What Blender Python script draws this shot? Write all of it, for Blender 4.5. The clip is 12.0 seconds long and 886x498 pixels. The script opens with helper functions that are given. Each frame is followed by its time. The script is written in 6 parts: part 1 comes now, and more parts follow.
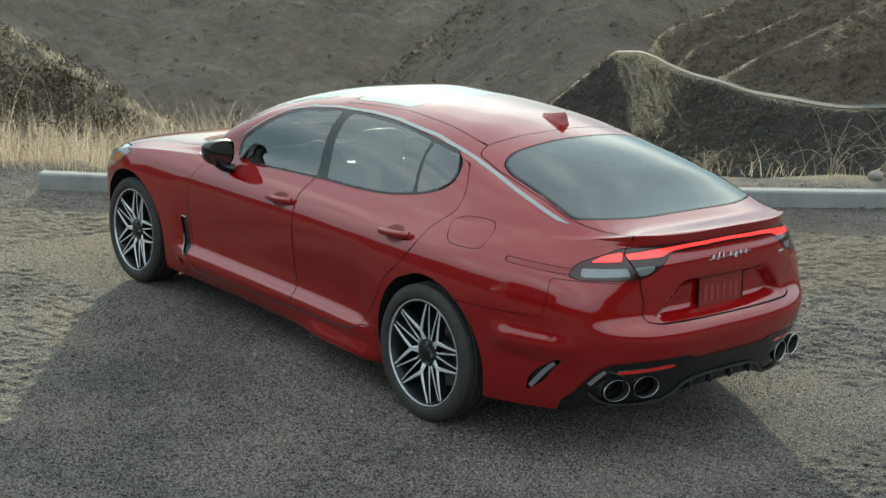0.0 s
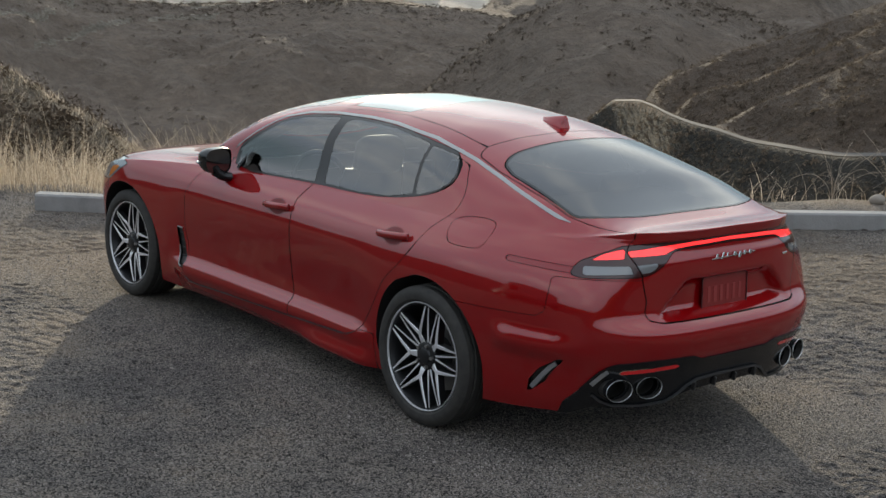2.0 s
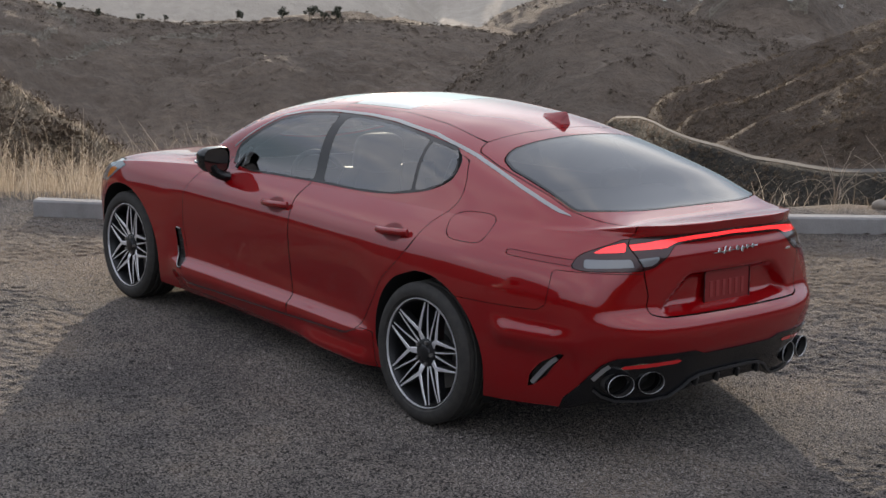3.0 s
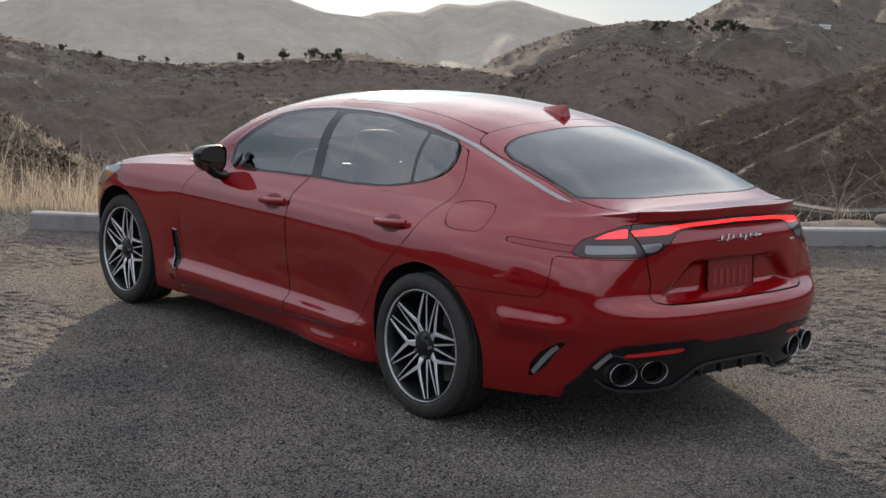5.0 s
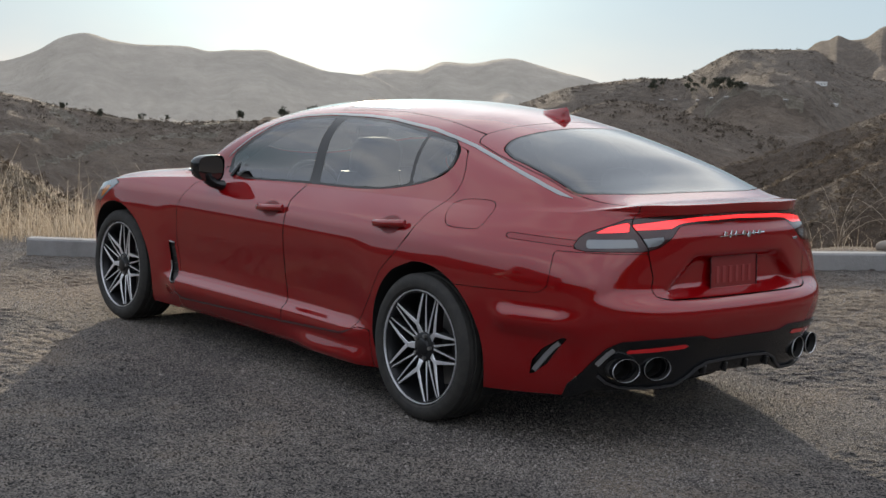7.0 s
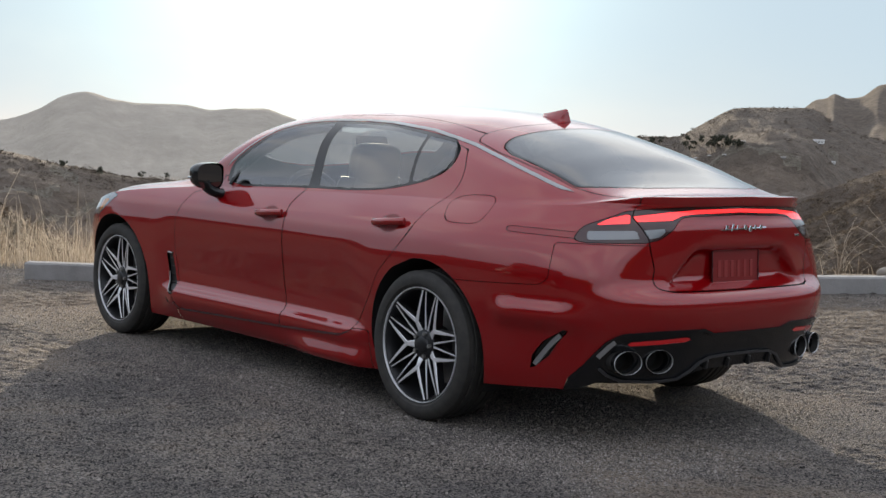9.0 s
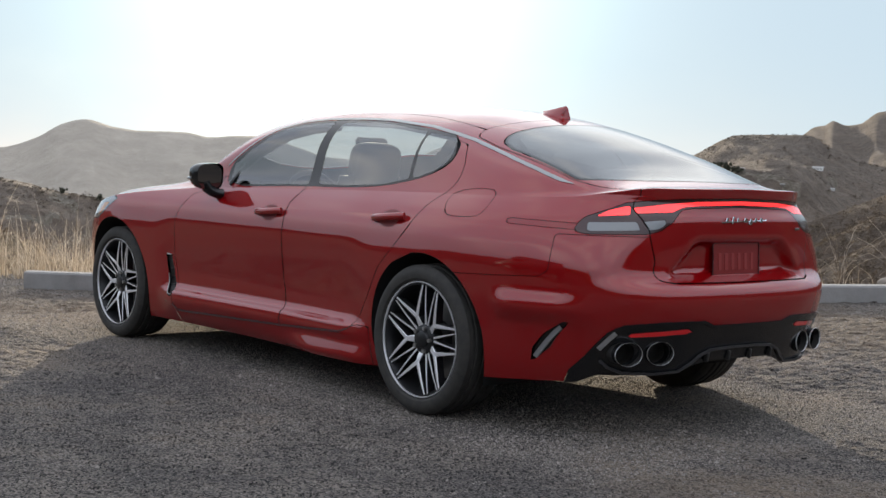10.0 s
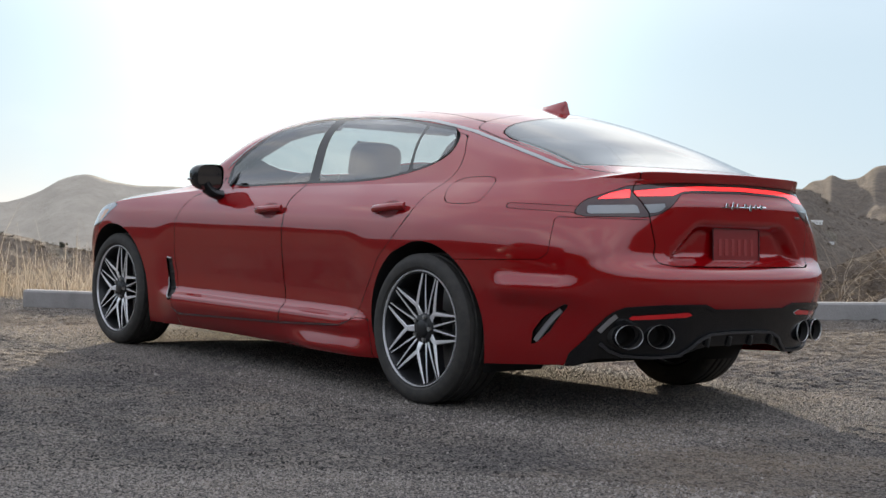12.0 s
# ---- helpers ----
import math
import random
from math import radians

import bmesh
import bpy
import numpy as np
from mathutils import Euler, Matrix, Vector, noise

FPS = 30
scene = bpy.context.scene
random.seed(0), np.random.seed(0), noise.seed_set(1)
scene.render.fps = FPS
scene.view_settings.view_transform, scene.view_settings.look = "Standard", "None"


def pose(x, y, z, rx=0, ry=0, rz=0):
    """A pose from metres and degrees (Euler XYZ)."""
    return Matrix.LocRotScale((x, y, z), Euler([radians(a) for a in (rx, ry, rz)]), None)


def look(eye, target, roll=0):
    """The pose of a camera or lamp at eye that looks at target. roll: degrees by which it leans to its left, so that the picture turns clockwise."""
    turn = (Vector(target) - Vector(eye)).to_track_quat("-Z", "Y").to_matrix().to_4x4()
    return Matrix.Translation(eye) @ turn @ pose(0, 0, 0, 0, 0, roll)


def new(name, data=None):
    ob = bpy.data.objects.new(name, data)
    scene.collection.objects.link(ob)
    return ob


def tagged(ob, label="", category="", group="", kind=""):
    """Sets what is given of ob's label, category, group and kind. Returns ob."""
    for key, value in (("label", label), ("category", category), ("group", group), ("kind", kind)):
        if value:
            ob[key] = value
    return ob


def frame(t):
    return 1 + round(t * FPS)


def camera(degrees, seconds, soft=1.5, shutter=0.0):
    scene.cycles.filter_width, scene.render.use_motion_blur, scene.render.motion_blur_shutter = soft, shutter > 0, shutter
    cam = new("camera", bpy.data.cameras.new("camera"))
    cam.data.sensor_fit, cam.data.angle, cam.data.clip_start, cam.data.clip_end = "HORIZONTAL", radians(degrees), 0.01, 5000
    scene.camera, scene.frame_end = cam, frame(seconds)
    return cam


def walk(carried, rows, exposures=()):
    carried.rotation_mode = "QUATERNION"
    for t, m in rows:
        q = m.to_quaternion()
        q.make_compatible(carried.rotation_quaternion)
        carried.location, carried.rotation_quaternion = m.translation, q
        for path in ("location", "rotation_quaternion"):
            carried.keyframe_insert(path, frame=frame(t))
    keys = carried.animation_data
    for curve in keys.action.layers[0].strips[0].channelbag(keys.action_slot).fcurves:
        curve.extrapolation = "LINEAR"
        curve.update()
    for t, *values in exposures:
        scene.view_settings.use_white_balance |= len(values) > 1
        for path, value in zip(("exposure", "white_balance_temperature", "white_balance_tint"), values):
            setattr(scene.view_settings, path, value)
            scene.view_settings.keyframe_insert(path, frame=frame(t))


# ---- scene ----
cam = camera(35.07, 12.0)

# seconds, x, y, z, heading, pitch, lean; the car's rear axle is at x = 0, its nose points to +x
PATH = [
    (0, -4.8147, 4.9323, 2.3631, -40.430, -13.708, 2.434),
    (0.5, -4.8074, 4.9313, 2.3048, -40.461, -13.102, 2.473),
    (1, -4.7981, 4.9256, 2.2429, -40.486, -12.575, 2.533),
    (1.5, -4.7913, 4.9160, 2.1842, -40.464, -12.104, 2.532),
    (2, -4.7843, 4.9001, 2.1285, -40.411, -11.711, 2.491),
    (2.5, -4.7753, 4.8793, 2.0737, -40.337, -11.358, 2.413),
    (3, -4.7642, 4.8650, 2.0184, -40.310, -10.989, 2.329),
    (5, -4.7333, 4.8205, 1.7775, -40.236, -9.301, 2.289),
    (5.5, -4.7277, 4.8138, 1.7135, -40.228, -8.736, 2.274),
    (6, -4.7213, 4.8048, 1.6486, -40.199, -8.162, 2.229),
    (6.5, -4.7184, 4.7999, 1.5821, -40.194, -7.571, 2.200),
    (7, -4.7141, 4.7932, 1.5161, -40.175, -6.972, 2.152),
    (9, -4.7123, 4.7830, 1.2468, -40.126, -4.611, 2.115),
    (9.5, -4.7119, 4.7819, 1.1755, -40.119, -4.051, 2.084),
    (10, -4.7136, 4.7799, 1.1023, -40.105, -3.498, 2.079),
    (10.5, -4.7162, 4.7775, 1.0317, -40.074, -2.902, 2.072),
    (11, -4.7184, 4.7769, 0.9584, -40.062, -2.371, 2.070),
    (11.5, -4.7222, 4.7771, 0.8878, -40.048, -1.822, 2.047),
    (12, -4.7271, 4.7792, 0.8152, -40.037, -1.272, 2.007),
]


def heading(x, y, z, yaw, pitch, lean):
    a, b = radians(yaw), radians(pitch)
    way = Vector((math.cos(a) * math.cos(b), math.sin(a) * math.cos(b), math.sin(b)))
    return look((x, y, z), Vector((x, y, z)) + way, lean)


# glare off the lens lifts the picture at the start and towards the end
walk(cam, [(t, heading(*row)) for t, *row in PATH],
     [(0.0, 2.56, 7500, -10), (1.0, 2.34, 7500, -3), (2.0, 2.16, 7550, 4), (3.0, 2.14, 7600, 12), (6.5, 2.14, 7600, 8), (9.0, 2.26, 7600, 9), (12.0, 2.42, 7600, 9)])

# ---- daylight: a low sun ahead of the camera, clear hazy sky ----
SUN_AZ, SUN_EL = -35.4, 10.0
world = bpy.data.worlds.new("world")
scene.world = world
world.use_nodes = True
sky = world.node_tree.nodes.new("ShaderNodeTexSky")
sky.sky_type = "NISHITA"
sky.sun_disc = False
sky.sun_elevation = radians(SUN_EL)
sky.sun_rotation = radians(90 - SUN_AZ)
sky.air_density, sky.dust_density, sky.ozone_density = 0.8, 0.3, 1.0
background = world.node_tree.nodes["Background"]
# a thin veil of streaky high cloud lies over the clear sky
veil = world.node_tree.nodes.new("ShaderNodeMix")
veil.data_type = "RGBA"
spot = world.node_tree.nodes.new("ShaderNodeTexCoord")
stretch = world.node_tree.nodes.new("ShaderNodeMapping")
stretch.inputs["Scale"].default_value = (1.0, 2.6, 5.0)
stretch.inputs["Rotation"].default_value = (0.2, 0.1, radians(35))
wisps = world.node_tree.nodes.new("ShaderNodeTexNoise")
wisps.inputs["Scale"].default_value, wisps.inputs["Detail"].default_value = 1.6, 6.0
spread = world.node_tree.nodes.new("ShaderNodeMapRange")
for k, value in enumerate((0.30, 0.72, 0.985, 0.997)):
    spread.inputs[k + 1].default_value = value
world.node_tree.links.new(spot.outputs["Generated"], stretch.inputs[0])
world.node_tree.links.new(stretch.outputs[0], wisps.inputs["Vector"])
world.node_tree.links.new(wisps.outputs[0], spread.inputs[0])
world.node_tree.links.new(spread.outputs[0], veil.inputs[0])
world.node_tree.links.new(sky.outputs[0], veil.inputs[6])
# the veil is thin near the horizon and whiter overhead, as the paint mirrors it
height = world.node_tree.nodes.new("ShaderNodeSeparateXYZ")
rise = world.node_tree.nodes.new("ShaderNodeMapRange")
rise.interpolation_type = "SMOOTHSTEP"
for k, value in enumerate((0.11, 0.38, 0.0, 1.0)):
    rise.inputs[k + 1].default_value = value
tone = world.node_tree.nodes.new("ShaderNodeMix")
tone.data_type = "RGBA"
tone.inputs[6].default_value = (0.66, 0.92, 1.24, 1)
tone.inputs[7].default_value = (1.12, 1.36, 1.86, 1)
world.node_tree.links.new(spot.outputs["Generated"], height.inputs[0])
world.node_tree.links.new(height.outputs[2], rise.inputs[0])
world.node_tree.links.new(rise.outputs[0], tone.inputs[0])
# streaks of cloud, and the bright haze round the sun
streak = world.node_tree.nodes.new("ShaderNodeMapRange")
for k, value in enumerate((0.44, 0.70, 0.0, 1.0)):
    streak.inputs[k + 1].default_value = value
cloud = world.node_tree.nodes.new("ShaderNodeMix")
cloud.data_type = "RGBA"
cloud.inputs[7].default_value = (2.9, 3.0, 3.25, 1)
toward = world.node_tree.nodes.new("ShaderNodeVectorMath")
toward.operation = "DOT_PRODUCT"
az, el = radians(SUN_AZ), radians(SUN_EL)
toward.inputs[1].default_value = (math.cos(az) * math.cos(el), math.sin(az) * math.cos(el), math.sin(el))
near_sun = world.node_tree.nodes.new("ShaderNodeMapRange")
near_sun.clamp = True
for k, value in enumerate((0.0, 1.0, 0.0, 1.0)):
    near_sun.inputs[k + 1].default_value = value
halo = world.node_tree.nodes.new("ShaderNodeMath")
halo.operation = "POWER"
halo.inputs[1].default_value = 90.0
haze = world.node_tree.nodes.new("ShaderNodeMix")
haze.data_type, haze.blend_type, haze.clamp_factor = "RGBA", "ADD", False
haze.inputs[7].default_value = (1.0, 1.5, 1.55, 1)
world.node_tree.links.new(wisps.outputs[0], streak.inputs[0])
spreading = world.node_tree.nodes.new("ShaderNodeMapRange")
for k, value in enumerate((0.0, 1.0, 0.035, 0.45)):
    spreading.inputs[k + 1].default_value = value
amount = world.node_tree.nodes.new("ShaderNodeMath")
amount.operation = "MULTIPLY"
world.node_tree.links.new(rise.outputs[0], spreading.inputs[0])
world.node_tree.links.new(streak.outputs[0], amount.inputs[0])
world.node_tree.links.new(spreading.outputs[0], amount.inputs[1])
world.node_tree.links.new(amount.outputs[0], cloud.inputs[0])
world.node_tree.links.new(tone.outputs[2], cloud.inputs[6])
world.node_tree.links.new(spot.outputs["Generated"], toward.inputs[0])
world.node_tree.links.new(toward.outputs["Value"], near_sun.inputs[0])
world.node_tree.links.new(near_sun.outputs[0], halo.inputs[0])
world.node_tree.links.new(halo.outputs[0], haze.inputs[0])
world.node_tree.links.new(cloud.outputs[2], haze.inputs[6])
# higher up, the veil is lit through over a wider ring about the sun
ring = world.node_tree.nodes.new("ShaderNodeMath")
ring.operation = "POWER"
ring.inputs[1].default_value = 12.0
aloft = world.node_tree.nodes.new("ShaderNodeMapRange")
aloft.interpolation_type = "SMOOTHSTEP"
for k, value in enumerate((0.17, 0.40, 0.0, 1.0)):
    aloft.inputs[k + 1].default_value = value
share = world.node_tree.nodes.new("ShaderNodeMath")
share.operation = "MULTIPLY"
lit_veil = world.node_tree.nodes.new("ShaderNodeMix")
lit_veil.data_type, lit_veil.blend_type = "RGBA", "ADD"
lit_veil.inputs[7].default_value = (2.3, 2.6, 2.8, 1)
world.node_tree.links.new(near_sun.outputs[0], ring.inputs[0])
world.node_tree.links.new(height.outputs[2], aloft.inputs[0])
world.node_tree.links.new(ring.outputs[0], share.inputs[0])
world.node_tree.links.new(aloft.outputs[0], share.inputs[1])
world.node_tree.links.new(share.outputs[0], lit_veil.inputs[0])
world.node_tree.links.new(haze.outputs[2], lit_veil.inputs[6])
world.node_tree.links.new(lit_veil.outputs[2], veil.inputs[7])
world.node_tree.links.new(veil.outputs[2], background.inputs[0])
background.inputs[1].default_value = 0.15

sun = new("sun", bpy.data.lights.new("sun", "SUN"))
sun.data.energy, sun.data.angle, sun.data.color = 0.86, radians(0.6), (1.0, 0.89, 0.76)
a, b = radians(SUN_AZ), radians(SUN_EL)
sun.matrix_world = look((0, 0, 0), (-math.cos(a) * math.cos(b), -math.sin(a) * math.cos(b), -math.sin(b)))

# ---- tools ----
def link(tree, a, b):
    tree.links.new(a, b)


def material(name, base, rough=0.5, metal=0.0, coat=0.0, coat_rough=0.03):
    m = bpy.data.materials.new(name)
    m.use_nodes = True
    p = m.node_tree.nodes["Principled BSDF"]
    p.inputs["Base Color"].default_value = (*base, 1)
    p.inputs["Roughness"].default_value = rough
    p.inputs["Metallic"].default_value = metal
    p.inputs["Coat Weight"].default_value = coat
    p.inputs["Coat Roughness"].default_value = coat_rough
    return m


def node(m, kind, **values):
    n = m.node_tree.nodes.new(kind)
    for key, value in values.items():
        n.inputs[key.replace("_", " ")].default_value = value
    return n


def shader(m):
    return m.node_tree.nodes["Principled BSDF"]


def noise_ramp(m, scale, stops, detail=6.0, rough=0.6, source="Object"):
    """A noise in metres through a colour ramp; returns the ramp."""
    t = m.node_tree
    co = t.nodes.new("ShaderNodeTexCoord")
    n = node(m, "ShaderNodeTexNoise", Scale=scale, Detail=detail, Roughness=rough)
    link(t, co.outputs[source], n.inputs["Vector"])
    r = t.nodes.new("ShaderNodeValToRGB")
    while len(r.color_ramp.elements) < len(stops):
        r.color_ramp.elements.new(0.5)
    for e, (pos, colour) in zip(r.color_ramp.elements, stops):
        e.position, e.color = pos, (*colour, 1)
    link(t, n.outputs["Fac"], r.inputs["Fac"])
    return r


def mix(m, fac, a, b, mode="MIX"):
    t = m.node_tree
    x = t.nodes.new("ShaderNodeMix")
    x.data_type, x.blend_type = "RGBA", mode
    for value, i in ((fac, 0), (a, 6), (b, 7)):
        if hasattr(value, "is_linked"):
            link(t, value, x.inputs[i])
        elif isinstance(value, tuple):
            x.inputs[i].default_value = (*value, 1)
        else:
            x.inputs[i].default_value = value
    return x.outputs[2]


def bump(m, height, strength=0.5, distance=0.01):
    t = m.node_tree
    b = node(m, "ShaderNodeBump", Strength=strength, Distance=distance)
    link(t, height, b.inputs["Height"])
    link(t, b.outputs[0], shader(m).inputs["Normal"])
    return b


def curve(*pts):
    """A smooth function through the given (x, value) pairs, with no overshoot."""
    xs = np.array([p[0] for p in pts], float)
    ys = np.array([p[1] for p in pts], float)
    h = np.diff(xs)
    d = np.diff(ys) / h
    m = np.zeros(len(xs))
    m[0], m[-1] = d[0], d[-1]
    for i in range(1, len(xs) - 1):
        if d[i - 1] * d[i] > 0:
            w1, w2 = 2 * h[i] + h[i - 1], h[i] + 2 * h[i - 1]
            m[i] = (w1 + w2) / (w1 / d[i - 1] + w2 / d[i])

    def f(x):
        x = np.clip(np.asarray(x, float), xs[0], xs[-1])
        i = np.clip(np.searchsorted(xs, x) - 1, 0, len(h) - 1)
        t = (x - xs[i]) / h[i]
        return ((1 + 2 * t) * (1 - t) ** 2 * ys[i] + t * (1 - t) ** 2 * h[i] * m[i]
                + t * t * (3 - 2 * t) * ys[i + 1] + t * t * (t - 1) * h[i] * m[i + 1])
    return f


def mesh_object(name, verts, faces, mat, parent=None, label="", smooth=True, normals=None):
    me = bpy.data.meshes.new(name)
    me.from_pydata([tuple(v) for v in verts], [], [tuple(f) for f in faces])
    me.materials.append(mat)
    if smooth:
        me.polygons.foreach_set("use_smooth", [True] * len(me.polygons))
    if normals is not None:
        me.normals_split_custom_set_from_vertices([tuple(n) for n in normals])
    ob = new(name, me)
    ob.parent = parent
    return tagged(ob, label)


def part(name, bm, mat, parent, label="", smooth=False):
    """Links a bmesh as one mesh object under a thing or a part."""
    me = bpy.data.meshes.new(name)
    bm.to_mesh(me)
    bm.free()
    me.materials.append(mat)
    if smooth:
        me.polygons.foreach_set("use_smooth", [True] * len(me.polygons))
    ob = new(name, me)
    ob.parent = parent
    return tagged(ob, label)


def thing(name, label, category, m=None, group=""):
    ob = new(name)
    if m is not None:
        ob.matrix_world = m
    return tagged(ob, label, category, group)

# ---- materials ----
def scrub_land(name):
    """Dry grass slopes with dark scrub in clumps and gullies."""
    m = material(name, (0.16, 0.12, 0.08), 0.95)
    t = m.node_tree
    tone = noise_ramp(m, 0.004, [(0.35, (0.098, 0.063, 0.040)), (0.65, (0.19, 0.126, 0.080))], 8)
    fine = noise_ramp(m, 0.9, [(0.35, (0.55, 0.55, 0.55)), (0.65, (1.25, 1.2, 1.15))], 8)
    scrub = noise_ramp(m, 0.16, [(0.33, (1, 1, 1)), (0.58, (0, 0, 0))], 9, 0.72)
    wide = noise_ramp(m, 0.022, [(0.36, (0.25, 0.25, 0.25)), (0.62, (1, 1, 1))], 6, 0.6)
    grass = mix(m, 1.0, tone.outputs[0], fine.outputs[0], "MULTIPLY")
    cover = mix(m, 1.0, scrub.outputs[0], wide.outputs[0], "MULTIPLY")
    colour = mix(m, cover, (0.070, 0.047, 0.032), grass)
    link(t, colour, shader(m).inputs["Base Color"])
    bump(m, scrub.outputs[0], 0.9, 0.8)
    return m


def gravel(name):
    """Crushed grey stone on packed earth, with dusty tan patches."""
    m = material(name, (0.2, 0.2, 0.2), 0.92)
    t = m.node_tree
    co = t.nodes.new("ShaderNodeTexCoord")
    cells = node(m, "ShaderNodeTexVoronoi", Scale=135.0)
    link(t, co.outputs["Object"], cells.inputs["Vector"])
    r = t.nodes.new("ShaderNodeValToRGB")
    for e, (p, c) in zip(r.color_ramp.elements, ((0.12, (0.015, 0.013, 0.0115)), (0.95, (0.325, 0.281, 0.247)))):
        e.position, e.color = p, (*c, 1)
    sep = t.nodes.new("ShaderNodeSeparateColor")
    link(t, cells.outputs["Color"], sep.inputs[0])
    link(t, sep.outputs[0], r.inputs["Fac"])
    patches = noise_ramp(m, 0.9, [(0.38, (0.55, 0.55, 0.57)), (0.62, (1.15, 1.12, 1.08))], 7)
    stone = mix(m, 1.0, r.outputs[0], patches.outputs[0], "MULTIPLY")
    dust = noise_ramp(m, 0.45, [(0.52, (0, 0, 0)), (0.66, (1, 1, 1))], 8, 0.65)
    grain = noise_ramp(m, 30.0, [(0.3, (0.11, 0.080, 0.054)), (0.7, (0.27, 0.195, 0.130))], 6)
    across = t.nodes.new("ShaderNodeVectorMath")
    across.operation = "DOT_PRODUCT"
    across.inputs[1].default_value = (0.76, -0.65, 0.0)
    link(t, co.outputs["Object"], across.inputs[0])
    wander = node(m, "ShaderNodeTexNoise", Scale=1.1, Detail=7.0, Roughness=0.7)
    link(t, co.outputs["Object"], wander.inputs["Vector"])
    spot = t.nodes.new("ShaderNodeMath")
    spot.operation = "MULTIPLY_ADD"
    spot.inputs[1].default_value = 3.0
    link(t, wander.outputs["Fac"], spot.inputs[0])
    link(t, across.outputs["Value"], spot.inputs[2])
    track = t.nodes.new("ShaderNodeValToRGB")
    while len(track.color_ramp.elements) < 4:
        track.color_ramp.elements.new(0.5)
    for e, (p, c) in zip(track.color_ramp.elements, ((0.30, 0.0), (0.42, 1.0), (0.52, 1.0), (0.66, 0.0))):
        e.position, e.color = p, (c, c, c, 1)
    reach = node(m, "ShaderNodeMapRange")
    reach.inputs["From Min"].default_value, reach.inputs["From Max"].default_value = 0.0, 9.0
    link(t, spot.outputs[0], reach.inputs[0])
    link(t, reach.outputs[0], track.inputs["Fac"])
    earth = mix(m, 1.0, dust.outputs[0], track.outputs[0], "LIGHTEN")
    half = mix(m, 0.66, (0, 0, 0), earth)
    link(t, mix(m, half, stone, grain.outputs[0]), shader(m).inputs["Base Color"])
    rough = noise_ramp(m, 14.0, [(0.3, (0, 0, 0)), (0.7, (1, 1, 1))], 8, 0.7)
    dist = mix(m, 0.5, cells.outputs["Distance"], rough.outputs[0])
    b = bump(m, dist, 1.0, 0.028)
    b.invert = False
    return m


def plain_land(name, low, high, scale, cover=0.8, bush=0.16, dots=0.55):
    """A slope of dry grass under scrub: broad tones, gullies, and single bushes as dark dots."""
    m = material(name, low, 0.95)
    tone = noise_ramp(m, scale, [(0.35, low), (0.65, high)], 10, 0.62)
    fine = noise_ramp(m, scale * 7, [(0.36, (0.50, 0.50, 0.47)), (0.62, (1.1, 1.1, 1.1))], 9, 0.7)
    spots = noise_ramp(m, bush, [(0.42, (0.50, 0.50, 0.48)), (0.60, (1.15, 1.15, 1.15))], 5, 0.75)
    grass = mix(m, cover, tone.outputs[0], fine.outputs[0], "MULTIPLY")
    link(m.node_tree, mix(m, dots, grass, spots.outputs[0], "MULTIPLY"), shader(m).inputs["Base Color"])
    bump(m, mix(m, 0.4, fine.outputs[0], spots.outputs[0]), 0.8, 6.0)
    return m


def varied(name, dark, light, rough=0.9):
    """A colour that differs from piece to piece."""
    m = material(name, light, rough)
    t = m.node_tree
    geo = t.nodes.new("ShaderNodeNewGeometry")
    r = t.nodes.new("ShaderNodeValToRGB")
    for e, (p, c) in zip(r.color_ramp.elements, ((0.0, dark), (1.0, light))):
        e.position, e.color = p, (*c, 1)
    link(t, geo.outputs["Random Per Island"], r.inputs["Fac"])
    link(t, r.outputs[0], shader(m).inputs["Base Color"])
    return m


def lets_light_through(m, share):
    """Thin dry blades glow when the sun stands behind them."""
    t = m.node_tree
    glow = node(m, "ShaderNodeBsdfTranslucent")
    source = shader(m).inputs["Base Color"].links[0].from_socket
    link(t, source, glow.inputs["Color"])
    both = t.nodes.new("ShaderNodeMixShader")
    both.inputs[0].default_value = share
    link(t, shader(m).outputs[0], both.inputs[1])
    link(t, glow.outputs[0], both.inputs[2])
    link(t, both.outputs[0], t.nodes["Material Output"].inputs[0])
    return m


STRAW = varied("straw", (0.29, 0.225, 0.16), (0.74, 0.63, 0.50))
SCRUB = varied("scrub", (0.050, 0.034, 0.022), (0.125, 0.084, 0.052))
# lighter than SCRUB: the sun's rim light on the bushes is partly in the colour
RIM_LIT_SCRUB = lets_light_through(varied("hill_scrub", (0.066, 0.050, 0.037), (0.200, 0.152, 0.110)), 0.3)
LEAF = varied("leaf", (0.030, 0.032, 0.020), (0.075, 0.075, 0.048))
PEBBLE = varied("pebble", (0.024, 0.021, 0.019), (0.34, 0.298, 0.268))
lets_light_through(STRAW, 0.5)
TWIG = varied("twig", (0.17, 0.13, 0.095), (0.40, 0.32, 0.245))
STONE = material("stone", (0.24, 0.21, 0.18), 0.9)
ROAD = material("pale_road", (0.088, 0.078, 0.070), 0.9)
WHITE_WALL = material("white_wall", (0.78, 0.78, 0.77), 0.7)
PALE_ROOF = material("pale_roof", (0.36, 0.34, 0.32), 0.8)
STUCCO = material("stucco", (0.26, 0.235, 0.21), 0.9)
HILLS = scrub_land("dry_hills")
# farthest slopes: dry grass much paler and flatter, distance haze put into the colour
HAZED_FAR_HILLS = plain_land("hazed_far_hills", (0.34, 0.295, 0.245), (0.42, 0.365, 0.305), 0.006, 0.16, 0.02, 0.14)
BANK = plain_land("grassy_bank", (0.17, 0.125, 0.085), (0.34, 0.26, 0.185), 0.35, 0.8, 0.7, 0.7)
